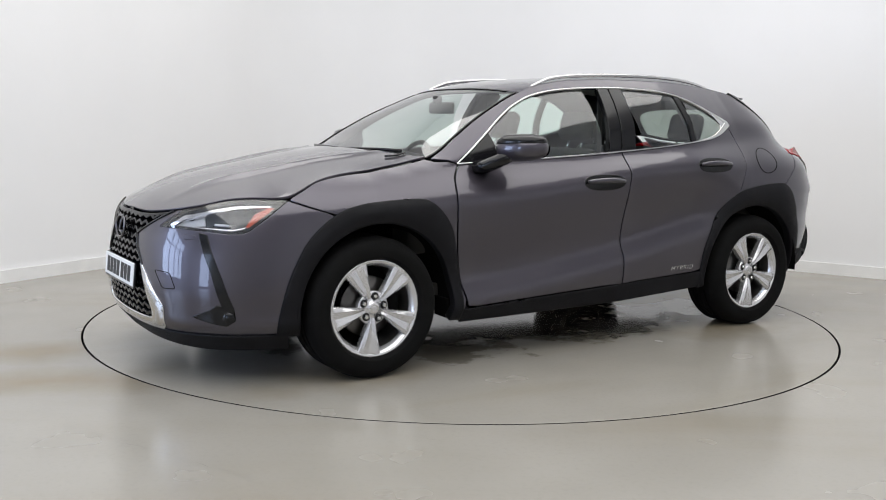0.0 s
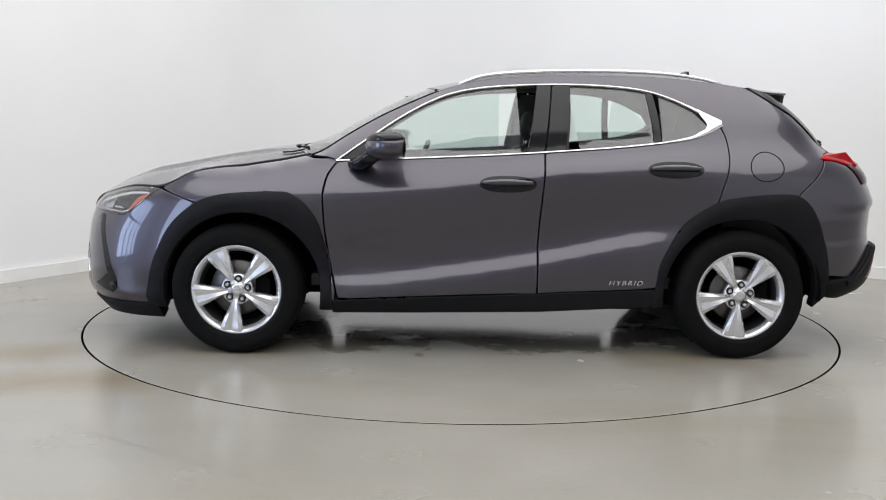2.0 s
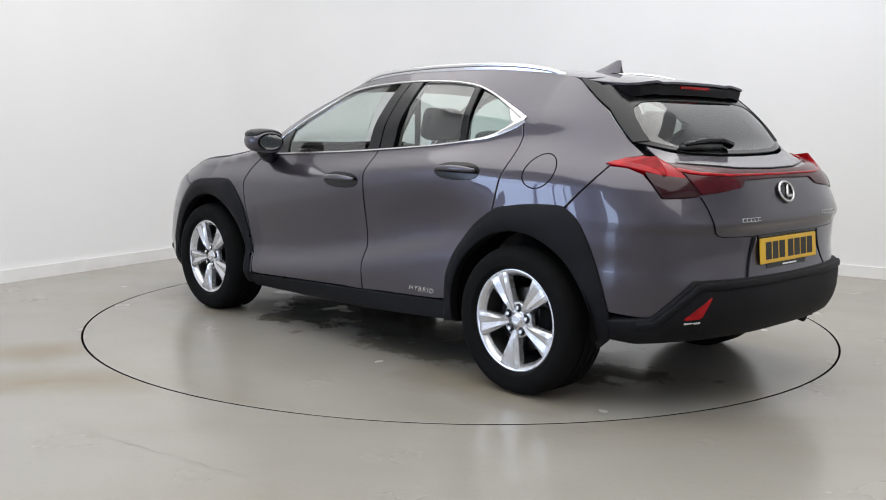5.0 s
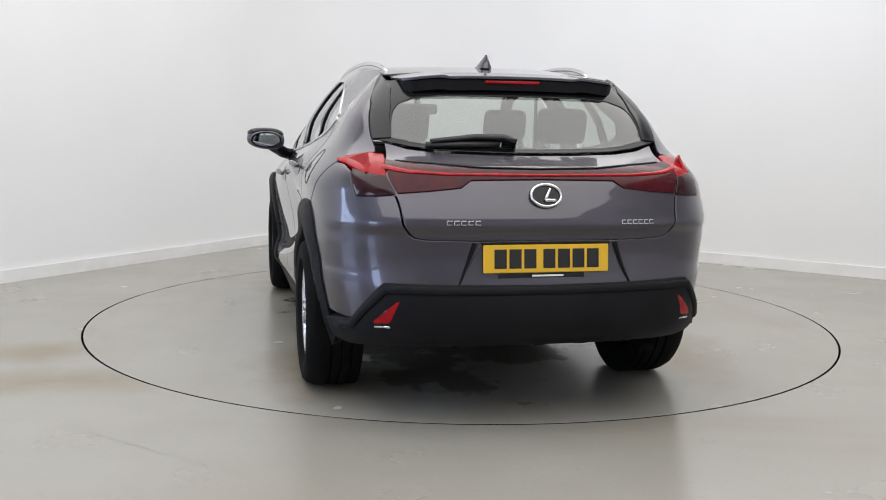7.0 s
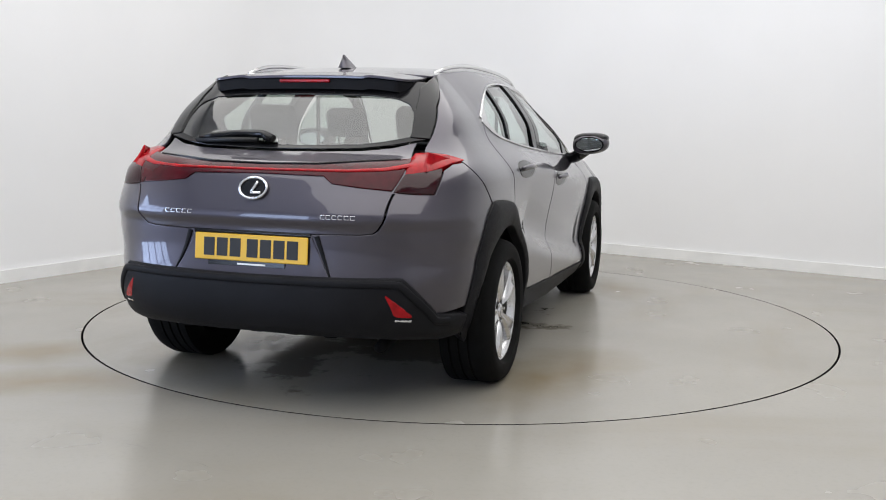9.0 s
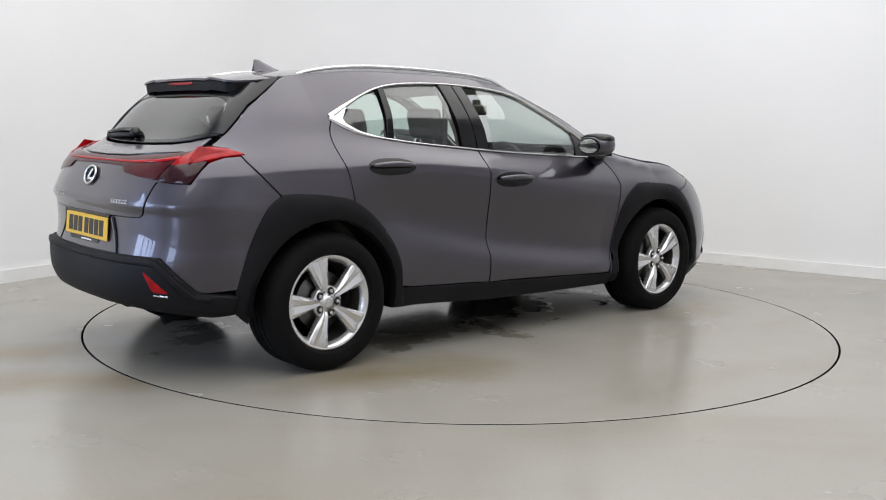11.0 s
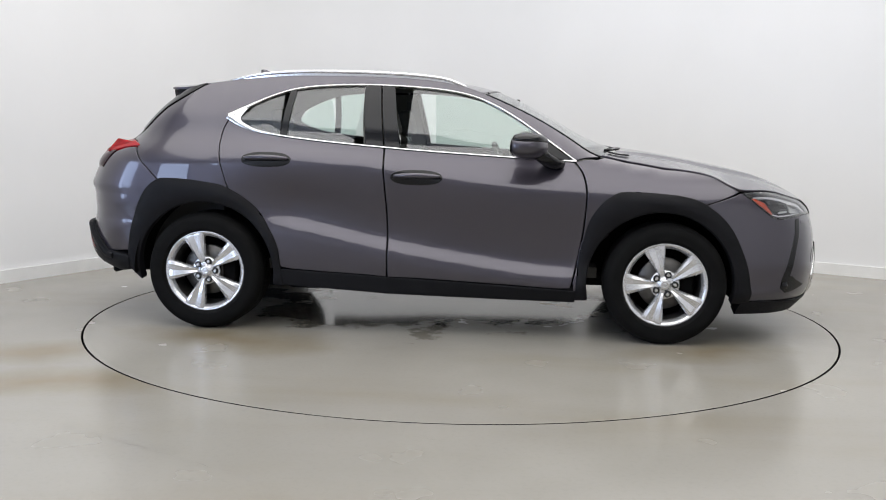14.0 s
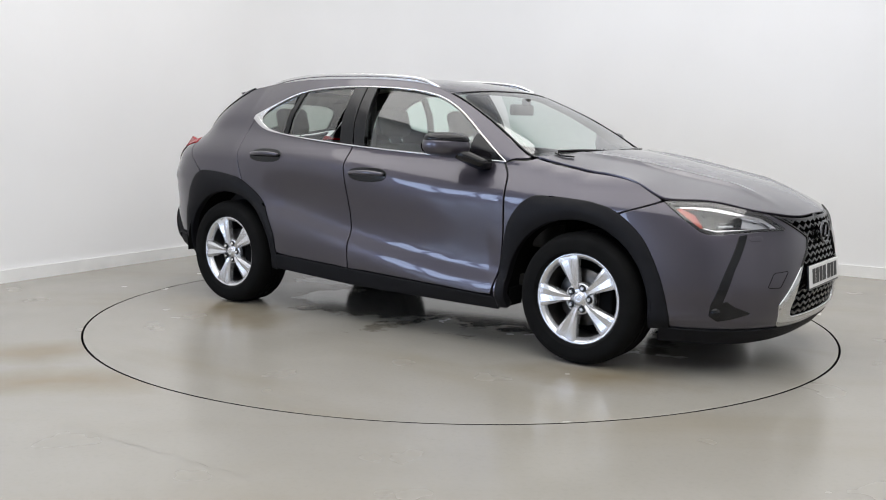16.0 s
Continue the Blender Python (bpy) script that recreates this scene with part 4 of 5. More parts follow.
def door_handle(door, x0, x1, z, side):
    """A pull bar in front of a dark patch that paints in the scoop's shade."""
    xc, h = (x0 + x1) / 2, 0.040
    L = abs(x0 - x1) / 2
    oval = [(xc + L * math.copysign(abs(math.cos(a)) ** 0.8, math.cos(a)), z - 0.004 + h * math.copysign(abs(math.sin(a)) ** 0.9, math.sin(a))) for a in np.linspace(0, 2 * math.pi, 40)[:-1]]
    patch("scoop_shade", oval, skin, GLOSS, door, 0.015, lift=0.0015, rim=0.004, side=side, label="dark patch painting the shaded hollow behind the handle")
    pts = []
    for i in range(17):
        u = i / 16
        x = x0 - 0.012 + (x1 - x0 + 0.03) * u
        zz = z + 0.004 + 0.006 * math.sin(math.pi * u)
        y = float(skin(x, zz)[1]) + 0.014 + 0.016 * math.sin(math.pi * u)
        pts.append((x, side * y, zz))
    vs, fs = tube(pts, lambda t: 0.015 * (0.45 + 0.55 * math.sin(math.pi * min(max(t, 0.03), 0.97)) ** 0.5), 10, 1.0)
    mesh_ob("handle", vs, fs, PAINT, door)


# ---- wheels ----
def wheel(root, x, y, side, turn):
    """Silver alloy wheel: five broad split spokes; y is its outer hub face."""
    w = new("wheel")
    w.parent = root
    w.matrix_local = pose(x, side * y, 0.338) @ (pose(0, 0, 0) if side > 0 else pose(0, 0, 0, 0, 0, 180))
    R = 0.342
    prof = [(0.233, 0.018), (0.240, 0.032), (0.250, 0.044), (0.285, 0.050), (0.312, 0.044), (0.326, 0.030), (0.334, 0.012), (R - 0.002, -0.006)]
    for k in range(4):
        o = -0.018 - k * 0.045
        prof += [(R, o), (R, o - 0.034), (R - 0.009, o - 0.036), (R - 0.009, o - 0.043)]
    prof += [(R - 0.004, -0.195), (0.30, -0.205), (0.24, -0.19), (0.215, -0.17)]
    vs, fs = lathe(prof, 72)
    t = mesh_ob("tyre", vs, fs, TYRE, w, "black rubber tyre with circumferential grooves")
    t.data.set_sharp_from_angle(angle=radians(40))
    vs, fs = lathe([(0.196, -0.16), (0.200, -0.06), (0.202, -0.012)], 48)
    mesh_ob("rim_barrel", vs, fs, BARREL, w, "dark grey inner barrel")
    prof = [(0.202, -0.012), (0.208, 0.002), (0.217, 0.016), (0.228, 0.024), (0.236, 0.022), (0.239, 0.012), (0.232, 0.0)]
    vs, fs = lathe(prof, 72)
    mesh_ob("rim", vs, fs, ALLOY, w, "silver alloy rim")
    # spokes: each has two facets beside a ridge and a groove near the hub
    bm = bmesh.new()
    for k in range(5):
        a0 = radians(turn + 72 * k)
        def at(r, ang, o):
            return bm.verts.new((r * math.cos(a0 + ang), o, r * math.sin(a0 + ang)))
        rows = []
        for r, wa, o, ridge, dip in ((0.050, 0.016, 0.002, 0.005, 0.000), (0.075, 0.021, 0.008, 0.009, -0.002), (0.105, 0.029, 0.013, 0.010, -0.002), (0.15, 0.042, 0.017, 0.008, 0.001), (0.195, 0.055, 0.019, 0.005, 0.003), (0.222, 0.063, 0.020, 0.002, 0.002), (0.232, 0.066, 0.019, 0.000, 0.001)):
            ws = wa / r
            rows.append([at(r, -ws, o - 0.036), at(r, -ws, o - 0.006), at(r, -ws * 0.90, o), at(r, -ws * 0.62, o + ridge), at(r, 0, o - dip * 1.4), at(r, ws * 0.62, o + ridge), at(r, ws * 0.90, o), at(r, ws, o - 0.006), at(r, ws, o - 0.036)])
        for i in range(len(rows) - 1):
            for j in range(8):
                bm.faces.new((rows[i][j], rows[i][j + 1], rows[i + 1][j + 1], rows[i + 1][j]))
        sp = bm
        part("spoke", sp, ALLOY, w, smooth=True, angle=18)
        bm = bmesh.new()
    bm.free()
    vs, fs = lathe([(0.001, 0.012), (0.022, 0.012), (0.030, 0.009), (0.032, 0.002), (0.050, 0.000), (0.078, 0.001), (0.083, -0.006), (0.083, -0.03)], 40)
    mesh_ob("hub", vs, fs, ALLOY, w)
    vs, fs = lathe([(0.013, 0.0125), (0.020, 0.0135), (0.0225, 0.0125)], 32)
    mesh_ob("cap_ring", vs, fs, CHROME, w)
    for k in range(5):
        a = radians(turn + 36 + 72 * k)
        vs, fs = lathe([(0.001, 0.013), (0.009, 0.013), (0.0105, 0.011), (0.0105, -0.006)], 6)
        c = (0.057 * math.cos(a), 0.057 * math.sin(a))
        mesh_ob("wheel_nut", [(p[0] + c[0], p[1], p[2] + c[1]) for p in vs], fs, CHROME, w, smooth=False)
        vs, fs = lathe([(0.0107, 0.003), (0.0170, 0.006), (0.0195, 0.001)], 16)
        mesh_ob("nut_seat", [(p[0] + c[0], p[1], p[2] + c[1]) for p in vs], fs, GLOSS, w)
    vs, fs = lathe([(0.06, -0.055), (0.145, -0.055), (0.147, -0.058), (0.147, -0.075), (0.06, -0.075)], 48)
    mesh_ob("brake_disc", vs, fs, STEEL, w, "grey steel brake disc")
    part("brake_caliper", box_bm(-0.165, -0.085, -0.10, -0.045, -0.07, 0.07, 0.012), DARK, w)
    vs, fs = lathe([(0.196, -0.15), (0.10, -0.12), (0.001, -0.12)], 32)
    mesh_ob("back_plate", vs, fs, DARK, w)
    return w


def underside(root):
    for name, b in (("floor_pan", (-1.80, 1.70, -0.56, 0.56, 0.27, 0.36)), ("sill_beam", (-0.86, 0.84, 0.56, 0.77, 0.235, 0.34)), ("sill_beam", (-0.86, 0.84, -0.77, -0.56, 0.235, 0.34)),
                    ("engine_bay", (1.0, 2.02, -0.50, 0.50, 0.27, 0.80)), ("nose_beam", (1.72, 2.0, -0.62, 0.62, 0.22, 0.60)), ("boot_tub", (-1.92, -0.95, -0.50, 0.50, 0.365, 0.72)),
                    ("tail_beam", (-1.98, -1.80, -0.66, 0.66, 0.38, 0.9)), ("axle_beam", (-1.40, -1.26, -0.70, 0.70, 0.24, 0.34)), ("silencer", (-1.86, -1.62, -0.45, 0.05, 0.27, 0.36))):
        part(name, box_bm(*b, 0.03), DARK, root)
    for cx in (1.29, -1.32):
        for side in (1, -1):
            vs, fs = [], []
            n = 28
            for i in range(n + 1):
                a = radians(-3 + 186 * i / n)
                for r, yy in ((0.426, 0.868), (0.430, 0.50), (0.05, 0.50)):
                    vs.append((cx + r * math.cos(a), side * yy, 0.335 + r * math.sin(a)))
            for i in range(n):
                for k in range(2):
                    fs.append((3 * i + k, 3 * i + k + 1, 3 * i + 4 + k, 3 * i + 3 + k))
            mesh_ob("wheel_liner", vs, fs, DARK, root)
    vs, fs = tube([(-1.6, -0.52, 0.30), (-1.90, -0.52, 0.30), (-1.97, -0.52, 0.294), (-2.02, -0.52, 0.280)], 0.028, 16, 0.8)
    mesh_ob("exhaust_pipe", vs, fs, DARK, root, "dark metal exhaust tip")


# ---- car details ----
def lifted(f, d):
    """The surface f moved out by d."""
    def g(u, v):
        u, v = np.broadcast_arrays(np.asarray(u, float), np.asarray(v, float))
        uv = np.stack([u.ravel(), v.ravel()], 1)
        n = normals_of(f, uv)
        p = f(uv[:, 0], uv[:, 1])
        ref = p - np.array([0, 0, 0.6])
        ref[:, 0] *= 0.35
        if (n * ref).sum() < 0:
            n = -n
        return (p + n * d).reshape(u.shape + (3,))
    return g


def grille_edge(z):
    return float(np.interp(z, [0.28, 0.335, 0.525, 0.62, 0.675, 0.715, 0.812], [2.005, 2.004, 2.058, 2.103, 2.113, 2.066, 1.952]))


def nose_details(root):
    top_l = hood_edge(1.60, 1.925, 12, 0.007)
    lamp_poly = HL_LOW + [(1.990, 0.728)] + top_l[::-1][:-1]
    for side in (1, -1):
        lamp = new("headlamp")
        lamp.parent = root
        tagged(lamp, "clear slim headlamp with amber corner")
        patch("housing", inset(lamp_poly, 0.003), skin, GLOSS, lamp, 0.02, lift=-0.045, rim=0, side=side)
        patch("bezel", inset(lamp_poly, 0.002), skin, GLOSS, lamp, 0.02, lift=-0.006, rim=0.045, side=side, holes=[inset(lamp_poly, 0.010)])
        patch("lens", inset(lamp_poly, 0.001), skin, LENS, lamp, 0.03, lift=0.001, rim=0, side=side)
        patch("reflector_panel", [(1.985, 0.732), (1.93, 0.790), (1.86, 0.800), (1.845, 0.752), (1.90, 0.742)], skin, GUIDE, lamp, 0.02, lift=-0.034, rim=0.008, side=side, label="pale inner reflector")
        amber = [(1.624, 0.823), (1.662, 0.780), (1.700, 0.735), (1.712, 0.742), (1.690, 0.800), (1.652, 0.828)]
        patch("side_reflector", amber, skin, AMBER, lamp, 0.015, lift=-0.010, rim=0.02, side=side, label="amber side reflector")
        strip = [(s, float(hood_top_s(s)) - 0.026) for s in (1.65, 1.70, 1.76, 1.82, 1.88, 1.92)] + [(1.975, 0.738)]
        ribbon("light_guide", strip, lifted(skin, -0.02), lambda t: 0.016 + 0.034 * t, REFLECTOR, lamp, 0.006, side=side, label="pale daytime light guide")
        strip = [(1.716, 0.738), (1.75, 0.727), (1.83, 0.732), (1.96, 0.735)]
        ribbon("light_guide", strip, lifted(skin, -0.022), 0.010, REFLECTOR, lamp, 0.004, side=side, label="pale daytime light guide")
        ribbon("light_bar", [(1.765, 0.752), (1.81, 0.755)], lifted(skin, -0.03), 0.010, GUIDE, lamp, 0.005, side=side)
        for s, z, r in ((1.742, 0.790, 0.018), (1.80, 0.795, 0.020), (1.90, 0.768, 0.026)):
            p = skin(s, z)
            bm = bmesh.new()
            bmesh.ops.create_uvsphere(bm, u_segments=16, v_segments=10, radius=r, matrix=Matrix.Translation((p[0] - 0.045, side * (p[1] - 0.022), p[2])))
            part("projector", bm, GLOSS, lamp, smooth=True)
        # slash vent and fog pocket
        slash = [(1.842, 0.706), (1.818, 0.699), (1.772, 0.53), (1.737, 0.375), (1.766, 0.385), (1.796, 0.54)]
        patch("bumper_blade", slash, skin, GLOSS, root, 0.015, lift=0.003, rim=0.006, side=side, label="gloss black blade in the bumper")
        pocket = [(1.85, 0.332), (1.80, 0.365), (1.780, 0.388), (1.737, 0.376), (1.734, 0.322), (1.757, 0.297), (1.79, 0.306)]
        fog = patch("fog_pocket", pocket, skin, GLOSS, root, 0.012, lift=0.003, rim=0.006, side=side, label="black fog lamp pocket")
        p = skin(1.752, 0.335)
        vs, fs = lathe([(0.001, 0.010), (0.014, 0.009), (0.022, 0.004), (0.026, 0.0)], 20)
        m = pose(p[0], side * (p[1] + 0.002), p[2], 0, 0, -38 if side > 0 else -142)
        mesh_ob("fog_lamp", [m @ Vector(v) for v in vs], fs, GLOSS, fog)
        washer = rounded([(1.893, 0.695), (1.852, 0.695), (1.849, 0.680), (1.888, 0.678)], 0.008)
        patch("washer_cover", washer, skin, PAINT, root, 0.01, lift=0.0025, rim=0.004, side=side)
        # chrome foot of the grille
        outer = [(2.066, 0.545), (2.052, 0.527), (2.0, 0.44), (1.953, 0.361), (1.960, 0.265), (1.978, 0.245)]
        inner = [(2.012, 0.302), (2.010, 0.338), (2.040, 0.44)]
        patch("grille_trim", outer + [(SMAX, 0.240), (SMAX, 0.283), (2.03, 0.290)] + inner, skin, CHROME, root, 0.015, lift=0.006, rim=0.03, side=side, label="satin chrome grille surround", crown=0.006)
        ribbon("grille_rim", [(1.958, 0.793), (2.062, 0.714), (2.110, 0.676), (2.100, 0.62), (2.054, 0.526)], skin, 0.010, GLOSS, root, 0.006, side=side)
    tow = rounded([(1.988, 0.526), (1.925, 0.522), (1.902, 0.452), (1.952, 0.448)], 0.01)
    for side in (1, -1):
        ribbon("tow_cover_line", tow, lifted(skin, 0.0006), 0.003, DARK, root, 0.001, 0.001, side=side, closed=True)
    # grille
    g = new("grille")
    g.parent = root
    tagged(g, "black grille of rows of small angled blades")
    zs = [0.29, 0.335, 0.44, 0.525, 0.57, 0.62, 0.655, 0.675, 0.70, 0.74, 0.78, 0.806]
    half = [(grille_edge(z), z) for z in zs]
    tops = hood_edge(1.955, SMAX, 10, 0.004)
    poly = half + tops + [(2 * SMAX - s, z) for s, z in tops[::-1][1:]] + [(2 * SMAX - s, z) for s, z in half[::-1]]
    patch("grille_back", poly, skin, DARK, g, 0.03, lift=-0.05, rim=0)
    row = 0
    z = 0.312
    while z < 0.80:
        e = grille_edge(z) + 0.006
        n = max(5, int((SMAX - e) / 0.021))
        for sgn in (1, -1):
            pts = []
            for i in range(n + 1):
                s = e + (SMAX - e) * i / n
                zz = z + (0.009 if (i + row) % 2 else -0.009) + 0.10 * (SMAX - s) * (z - 0.58)
                lim = 0.8 if s >= SMAX else float(hood_top_s(s)) - 0.012
                pts.append((s, min(zz, lim)))
            ribbon("grille_blade", pts, lifted(skin, -0.020), 0.019, GLOSS, g, 0.018, 0.012, side=sgn, step=0.008)
        row += 1
        z += 0.0345
    # emblem: an oval ring with a slanted bar
    emblem(root, 2.272, 0.690, 1, 0.074, 0.052, GLOSS, DARK_CHROME)
    # black lip under the bumper
    lip = [(1.60, 0.247), (1.80, 0.245), (1.965, 0.243), (2.10, 0.238), (SMAX, 0.236), (SMAX, 0.180), (2.05, 0.178), (1.85, 0.172), (1.60, 0.178)]
    full = lip[:5] + [(2 * SMAX - s, z) for s, z in lip[:4][::-1]] + [(2 * SMAX - s, z) for s, z in lip[6:][::-1]] + lip[5:]
    patch("bumper_lip", full, skin, CLAD, root, 0.025, lift=0.010, rim=0.06, label="black plastic lip under the front bumper")
    number_plate(root, 2.284, 0.480, 1, WHITE, "white front number plate")


def emblem(root, x, z, facing, w, h, field, metal=None):
    metal = metal or CHROME
    e = new("emblem")
    e.parent = root
    tagged(e, "oval chrome badge")
    m = pose(x, 0, z, 0, -6 if facing > 0 else 20, 0)

    def ring(r0, n=48):
        return [m @ Vector((0, w * r0 * math.cos(2 * math.pi * i / n), h * r0 * math.sin(2 * math.pi * i / n))) for i in range(n)]
    pts = ring(1.0)
    vs, fs = tube(pts + [pts[0]], 0.0065, 8, 1.0, (1, 0, 0), cap=False)
    mesh_ob("badge_ring", vs, fs, metal, e)
    disc = [Vector((v.x - 0.004 * facing, v.y, v.z)) for v in ring(1.0)]
    mesh_ob("badge_field", disc, [tuple(range(48))], field, e, smooth=False)
    sy = -1 if facing > 0 else 1
    for a, b, r in (((0.30, 0.62), (-0.10, -0.45), 0.007), ((-0.10, -0.45), (0.62, -0.45), 0.007)):
        q = [m @ Vector((0.001 * facing, -sy * w * (a[0] + (b[0] - a[0]) * k / 4), h * (a[1] + (b[1] - a[1]) * k / 4))) for k in range(5)]
        vs, fs = tube(q, r, 8, 1.0, (1, 0, 0.01))
        mesh_ob("badge_bar", vs, fs, metal, e)


def number_plate(root, x, z, facing, material, label):
    p = new("number_plate")
    p.parent = root
    tagged(p, label)
    m = pose(x, 0, z, 0, -5 * facing, 0)
    bm = box_bm(-0.004, 0.004, -0.26, 0.26, -0.0555, 0.0555, 0.003, 1)
    bmesh.ops.transform(bm, matrix=m, verts=bm.verts)
    part("plate", bm, material, p)
    bm = box_bm(-0.012, -0.001, -0.265, 0.265, -0.068, 0.058, 0.003, 1) if facing > 0 else box_bm(0.001, 0.012, -0.16, 0.20, -0.078, 0.0, 0.003, 1)
    bmesh.ops.transform(bm, matrix=m, verts=bm.verts)
    part("plate_holder", bm, GLOSS, p)
    x0 = -0.218
    for i, wd in enumerate((0.05, 0.05, 0.05, 0.05, 0.0, 0.05, 0.05, 0.05)):
        if wd:
            bm = box_bm(0.004 * facing, 0.0052 * facing, x0, x0 + wd, -0.038, 0.038)
            bmesh.ops.transform(bm, matrix=m, verts=bm.verts)
            bmesh.ops.recalc_face_normals(bm, faces=bm.faces)
            part("plate_bar", bm, INK, p)
        x0 += 0.061 if wd else 0.018
    if facing < 0:
        bm = box_bm(-0.0005, 0.0005, -0.07, 0.06, -0.071, -0.064)
        bmesh.ops.transform(bm, matrix=m, verts=bm.verts)
        part("plate_line", bm, WHITE, p)


def tail_details(root):
    for side in (1, -1):
        lamp = new("tail_lamp")
        lamp.parent = root
        tagged(lamp, "red tail lamp with a raised fin")
        upper = [(-1.604, 1.058), (-1.655, 1.079), (-1.708, 1.086), (-1.745, 1.082), (-1.766, 1.066), (-1.800, 1.028), (-1.812, 1.004), (-1.745, 1.016), (-1.712, 1.030), (-1.664, 1.047)]
        patch("lamp_top", upper, skin, RED, lamp, 0.015, lift=0.006, rim=0.03, side=side, crown=0.007, label="bright red upper lens")
        lower = [(-1.708, 1.024), (-1.745, 1.014), (-1.812, 1.002), (-1.826, 0.978), (-1.846, 0.937), (-1.80, 0.930), (-1.750, 0.929), (-1.725, 0.985)]
        patch("lamp_foot", lower, skin, SMOKE, lamp, 0.015, lift=0.006, rim=0.03, side=side, crown=0.006, label="smoked lower lens")
        patch("lamp_back", [(-1.60, 1.052), (-1.66, 1.082), (-1.78, 1.082), (-1.86, 0.95), (-1.74, 0.922)], skin, DARK, lamp, 0.03, lift=-0.034, rim=0, side=side)
        # the fin on top
        bm = bmesh.new()
        foot = [(-1.70, 0.770, 1.060), (-1.80, 0.738, 1.066), (-1.92, 0.690, 1.045), (-1.965, 0.690, 1.020)]
        crest = [(-1.70, 0.768, 1.064), (-1.80, 0.726, 1.080), (-1.905, 0.680, 1.094), (-1.945, 0.682, 1.050)]
        for dy in (0.010, -0.014):
            a = [bm.verts.new((x, side * (y + dy), z)) for x, y, z in foot]
            b = [bm.verts.new((x, side * (y + dy * 0.35), z)) for x, y, z in crest]
            for k in range(3):
                bm.faces.new((a[k], a[k + 1], b[k + 1], b[k]))
            if dy > 0:
                a0, b0 = a, b
        for k in range(3):
            bm.faces.new((b0[k], b0[k + 1], b[k + 1], b[k]))
        bm.faces.new((a0[3], a[3], b[3], b0[3]))
        bmesh.ops.recalc_face_normals(bm, faces=bm.faces)
        part("lamp_fin", bm, RED, lamp)
        refl = [(-1.876, 0.530), (-1.852, 0.444), (-1.806, 0.438)]
        patch("bumper_reflector", rounded(refl, 0.012), skin, RED, root, 0.012, lift=0.030, rim=0.02, side=side, label="red bumper reflector")
        ribbon("reflector_foot", [(-1.850, 0.428), (-1.810, 0.424)], lifted(skin, 0.026), 0.012, REFLECTOR, root, 0.004, side=side)
        pocket = [(-1.886, 0.552), (-1.858, 0.418), (-1.765, 0.408)]
        patch("reflector_pocket", rounded(pocket, 0.015), skin, GLOSS, root, 0.012, lift=0.024, rim=0.02, side=side)
        # dark strips paint in the shade on the plate recess's sloping flanks
        ribbon("recess_shade", [(-2.044, 0.752), (-2.008, 0.588)], lifted(skin, 0.004), lambda t: 0.020 - 0.014 * t, CLAD, root, 0.003, 0.004, side=side, label="dark strip painting the shade on the plate recess flank")
    # lamp bar across the tailgate
    up = [(-1.768, 1.064), (-1.83, 1.055), (-1.92, 1.045), (-2.05, 1.033), (-SMAX, 1.029)]
    lo = [(-SMAX, 0.997), (-2.028, 0.993), (-2.004, 0.964), (-1.93, 0.951), (-1.852, 0.940), (-1.806, 1.028)]
    poly = up + [(-2 * SMAX - s, z) for s, z in up[::-1][1:]] + [(-2 * SMAX - s, z) for s, z in lo[::-1]] + lo[1:]
    bar = patch("lamp_bar", inset(poly, 0.002), skin, REDDK, root, 0.02, lift=0.006, rim=0.012, label="smoked red lamp bar across the tailgate")
    line = [(-1.790, 1.036), (-1.86, 1.020), (-1.96, 1.012), (-SMAX, 1.010)]
    line += [(-2 * SMAX - s, z) for s, z in line[::-1][1:]]
    ribbon("light_line", line, lifted(skin, 0.006), lambda t: 0.011 + 0.016 * abs(2 * t - 1) ** 4, RED, bar, 0.005, label="bright red light line")
    shelf = [(-1.80, 1.062), (-1.92, 1.053), (-2.05, 1.041), (-SMAX, 1.037)]
    shelf += [(-2 * SMAX - s, z) for s, z in shelf[::-1][1:]]
    ribbon("bar_shadow_gap", shelf, lifted(skin, 0.002), 0.008, GLOSS, root, 0.003)
    # black lower bumper
    half = [(-SMAX, 0.574), (-1.868, 0.581), (-1.834, 0.580), (-1.735, 0.422), sk(-1.80, 0.405), sk(-1.80, 0.335), (-1.70, 0.325), (-1.80, 0.338), (-1.95, 0.352), (-SMAX, 0.355)]
    full = half + [(-2 * SMAX - s, z) for s, z in half[::-1]][1:-1]
    rb = patch("bumper_skirt", full, skin, CLAD, root, 0.022, lift=0.018, rim=0.07, edge=0.012, label="black grained plastic lower rear bumper", crown=0.012)
    ridge = [(-1.70, 0.405), (-1.742, 0.414), (-1.84, 0.566), (-1.875, 0.568), (-2.05, 0.564), (-SMAX, 0.562)]
    ridge += [(-2 * SMAX - s, z) for s, z in ridge[::-1][1:]]
    ribbon("skirt_ridge", ridge, lifted(skin, 0.026), 0.030, CLAD, rb, 0.009)
    for y in (-0.34, -0.17, 0.0, 0.17, 0.34):
        bm = box_bm(-2.13, -2.03, y - 0.03, y + 0.03, 0.33, 0.36, 0.008)
        part("skirt_tab", bm, DARK, rb)
    # plate recess
    rec = [(-2.062, 0.755), (-SMAX, 0.757), (-SMAX, 0.586), (-2.012, 0.586)]
    full = rec[:2] + [(-2 * SMAX - rec[0][0], 0.755), (-2 * SMAX - rec[3][0], 0.586)] + [rec[3]]
    patch("plate_panel", full, skin, PAINT, root, 0.03, lift=0.004, rim=0.006)
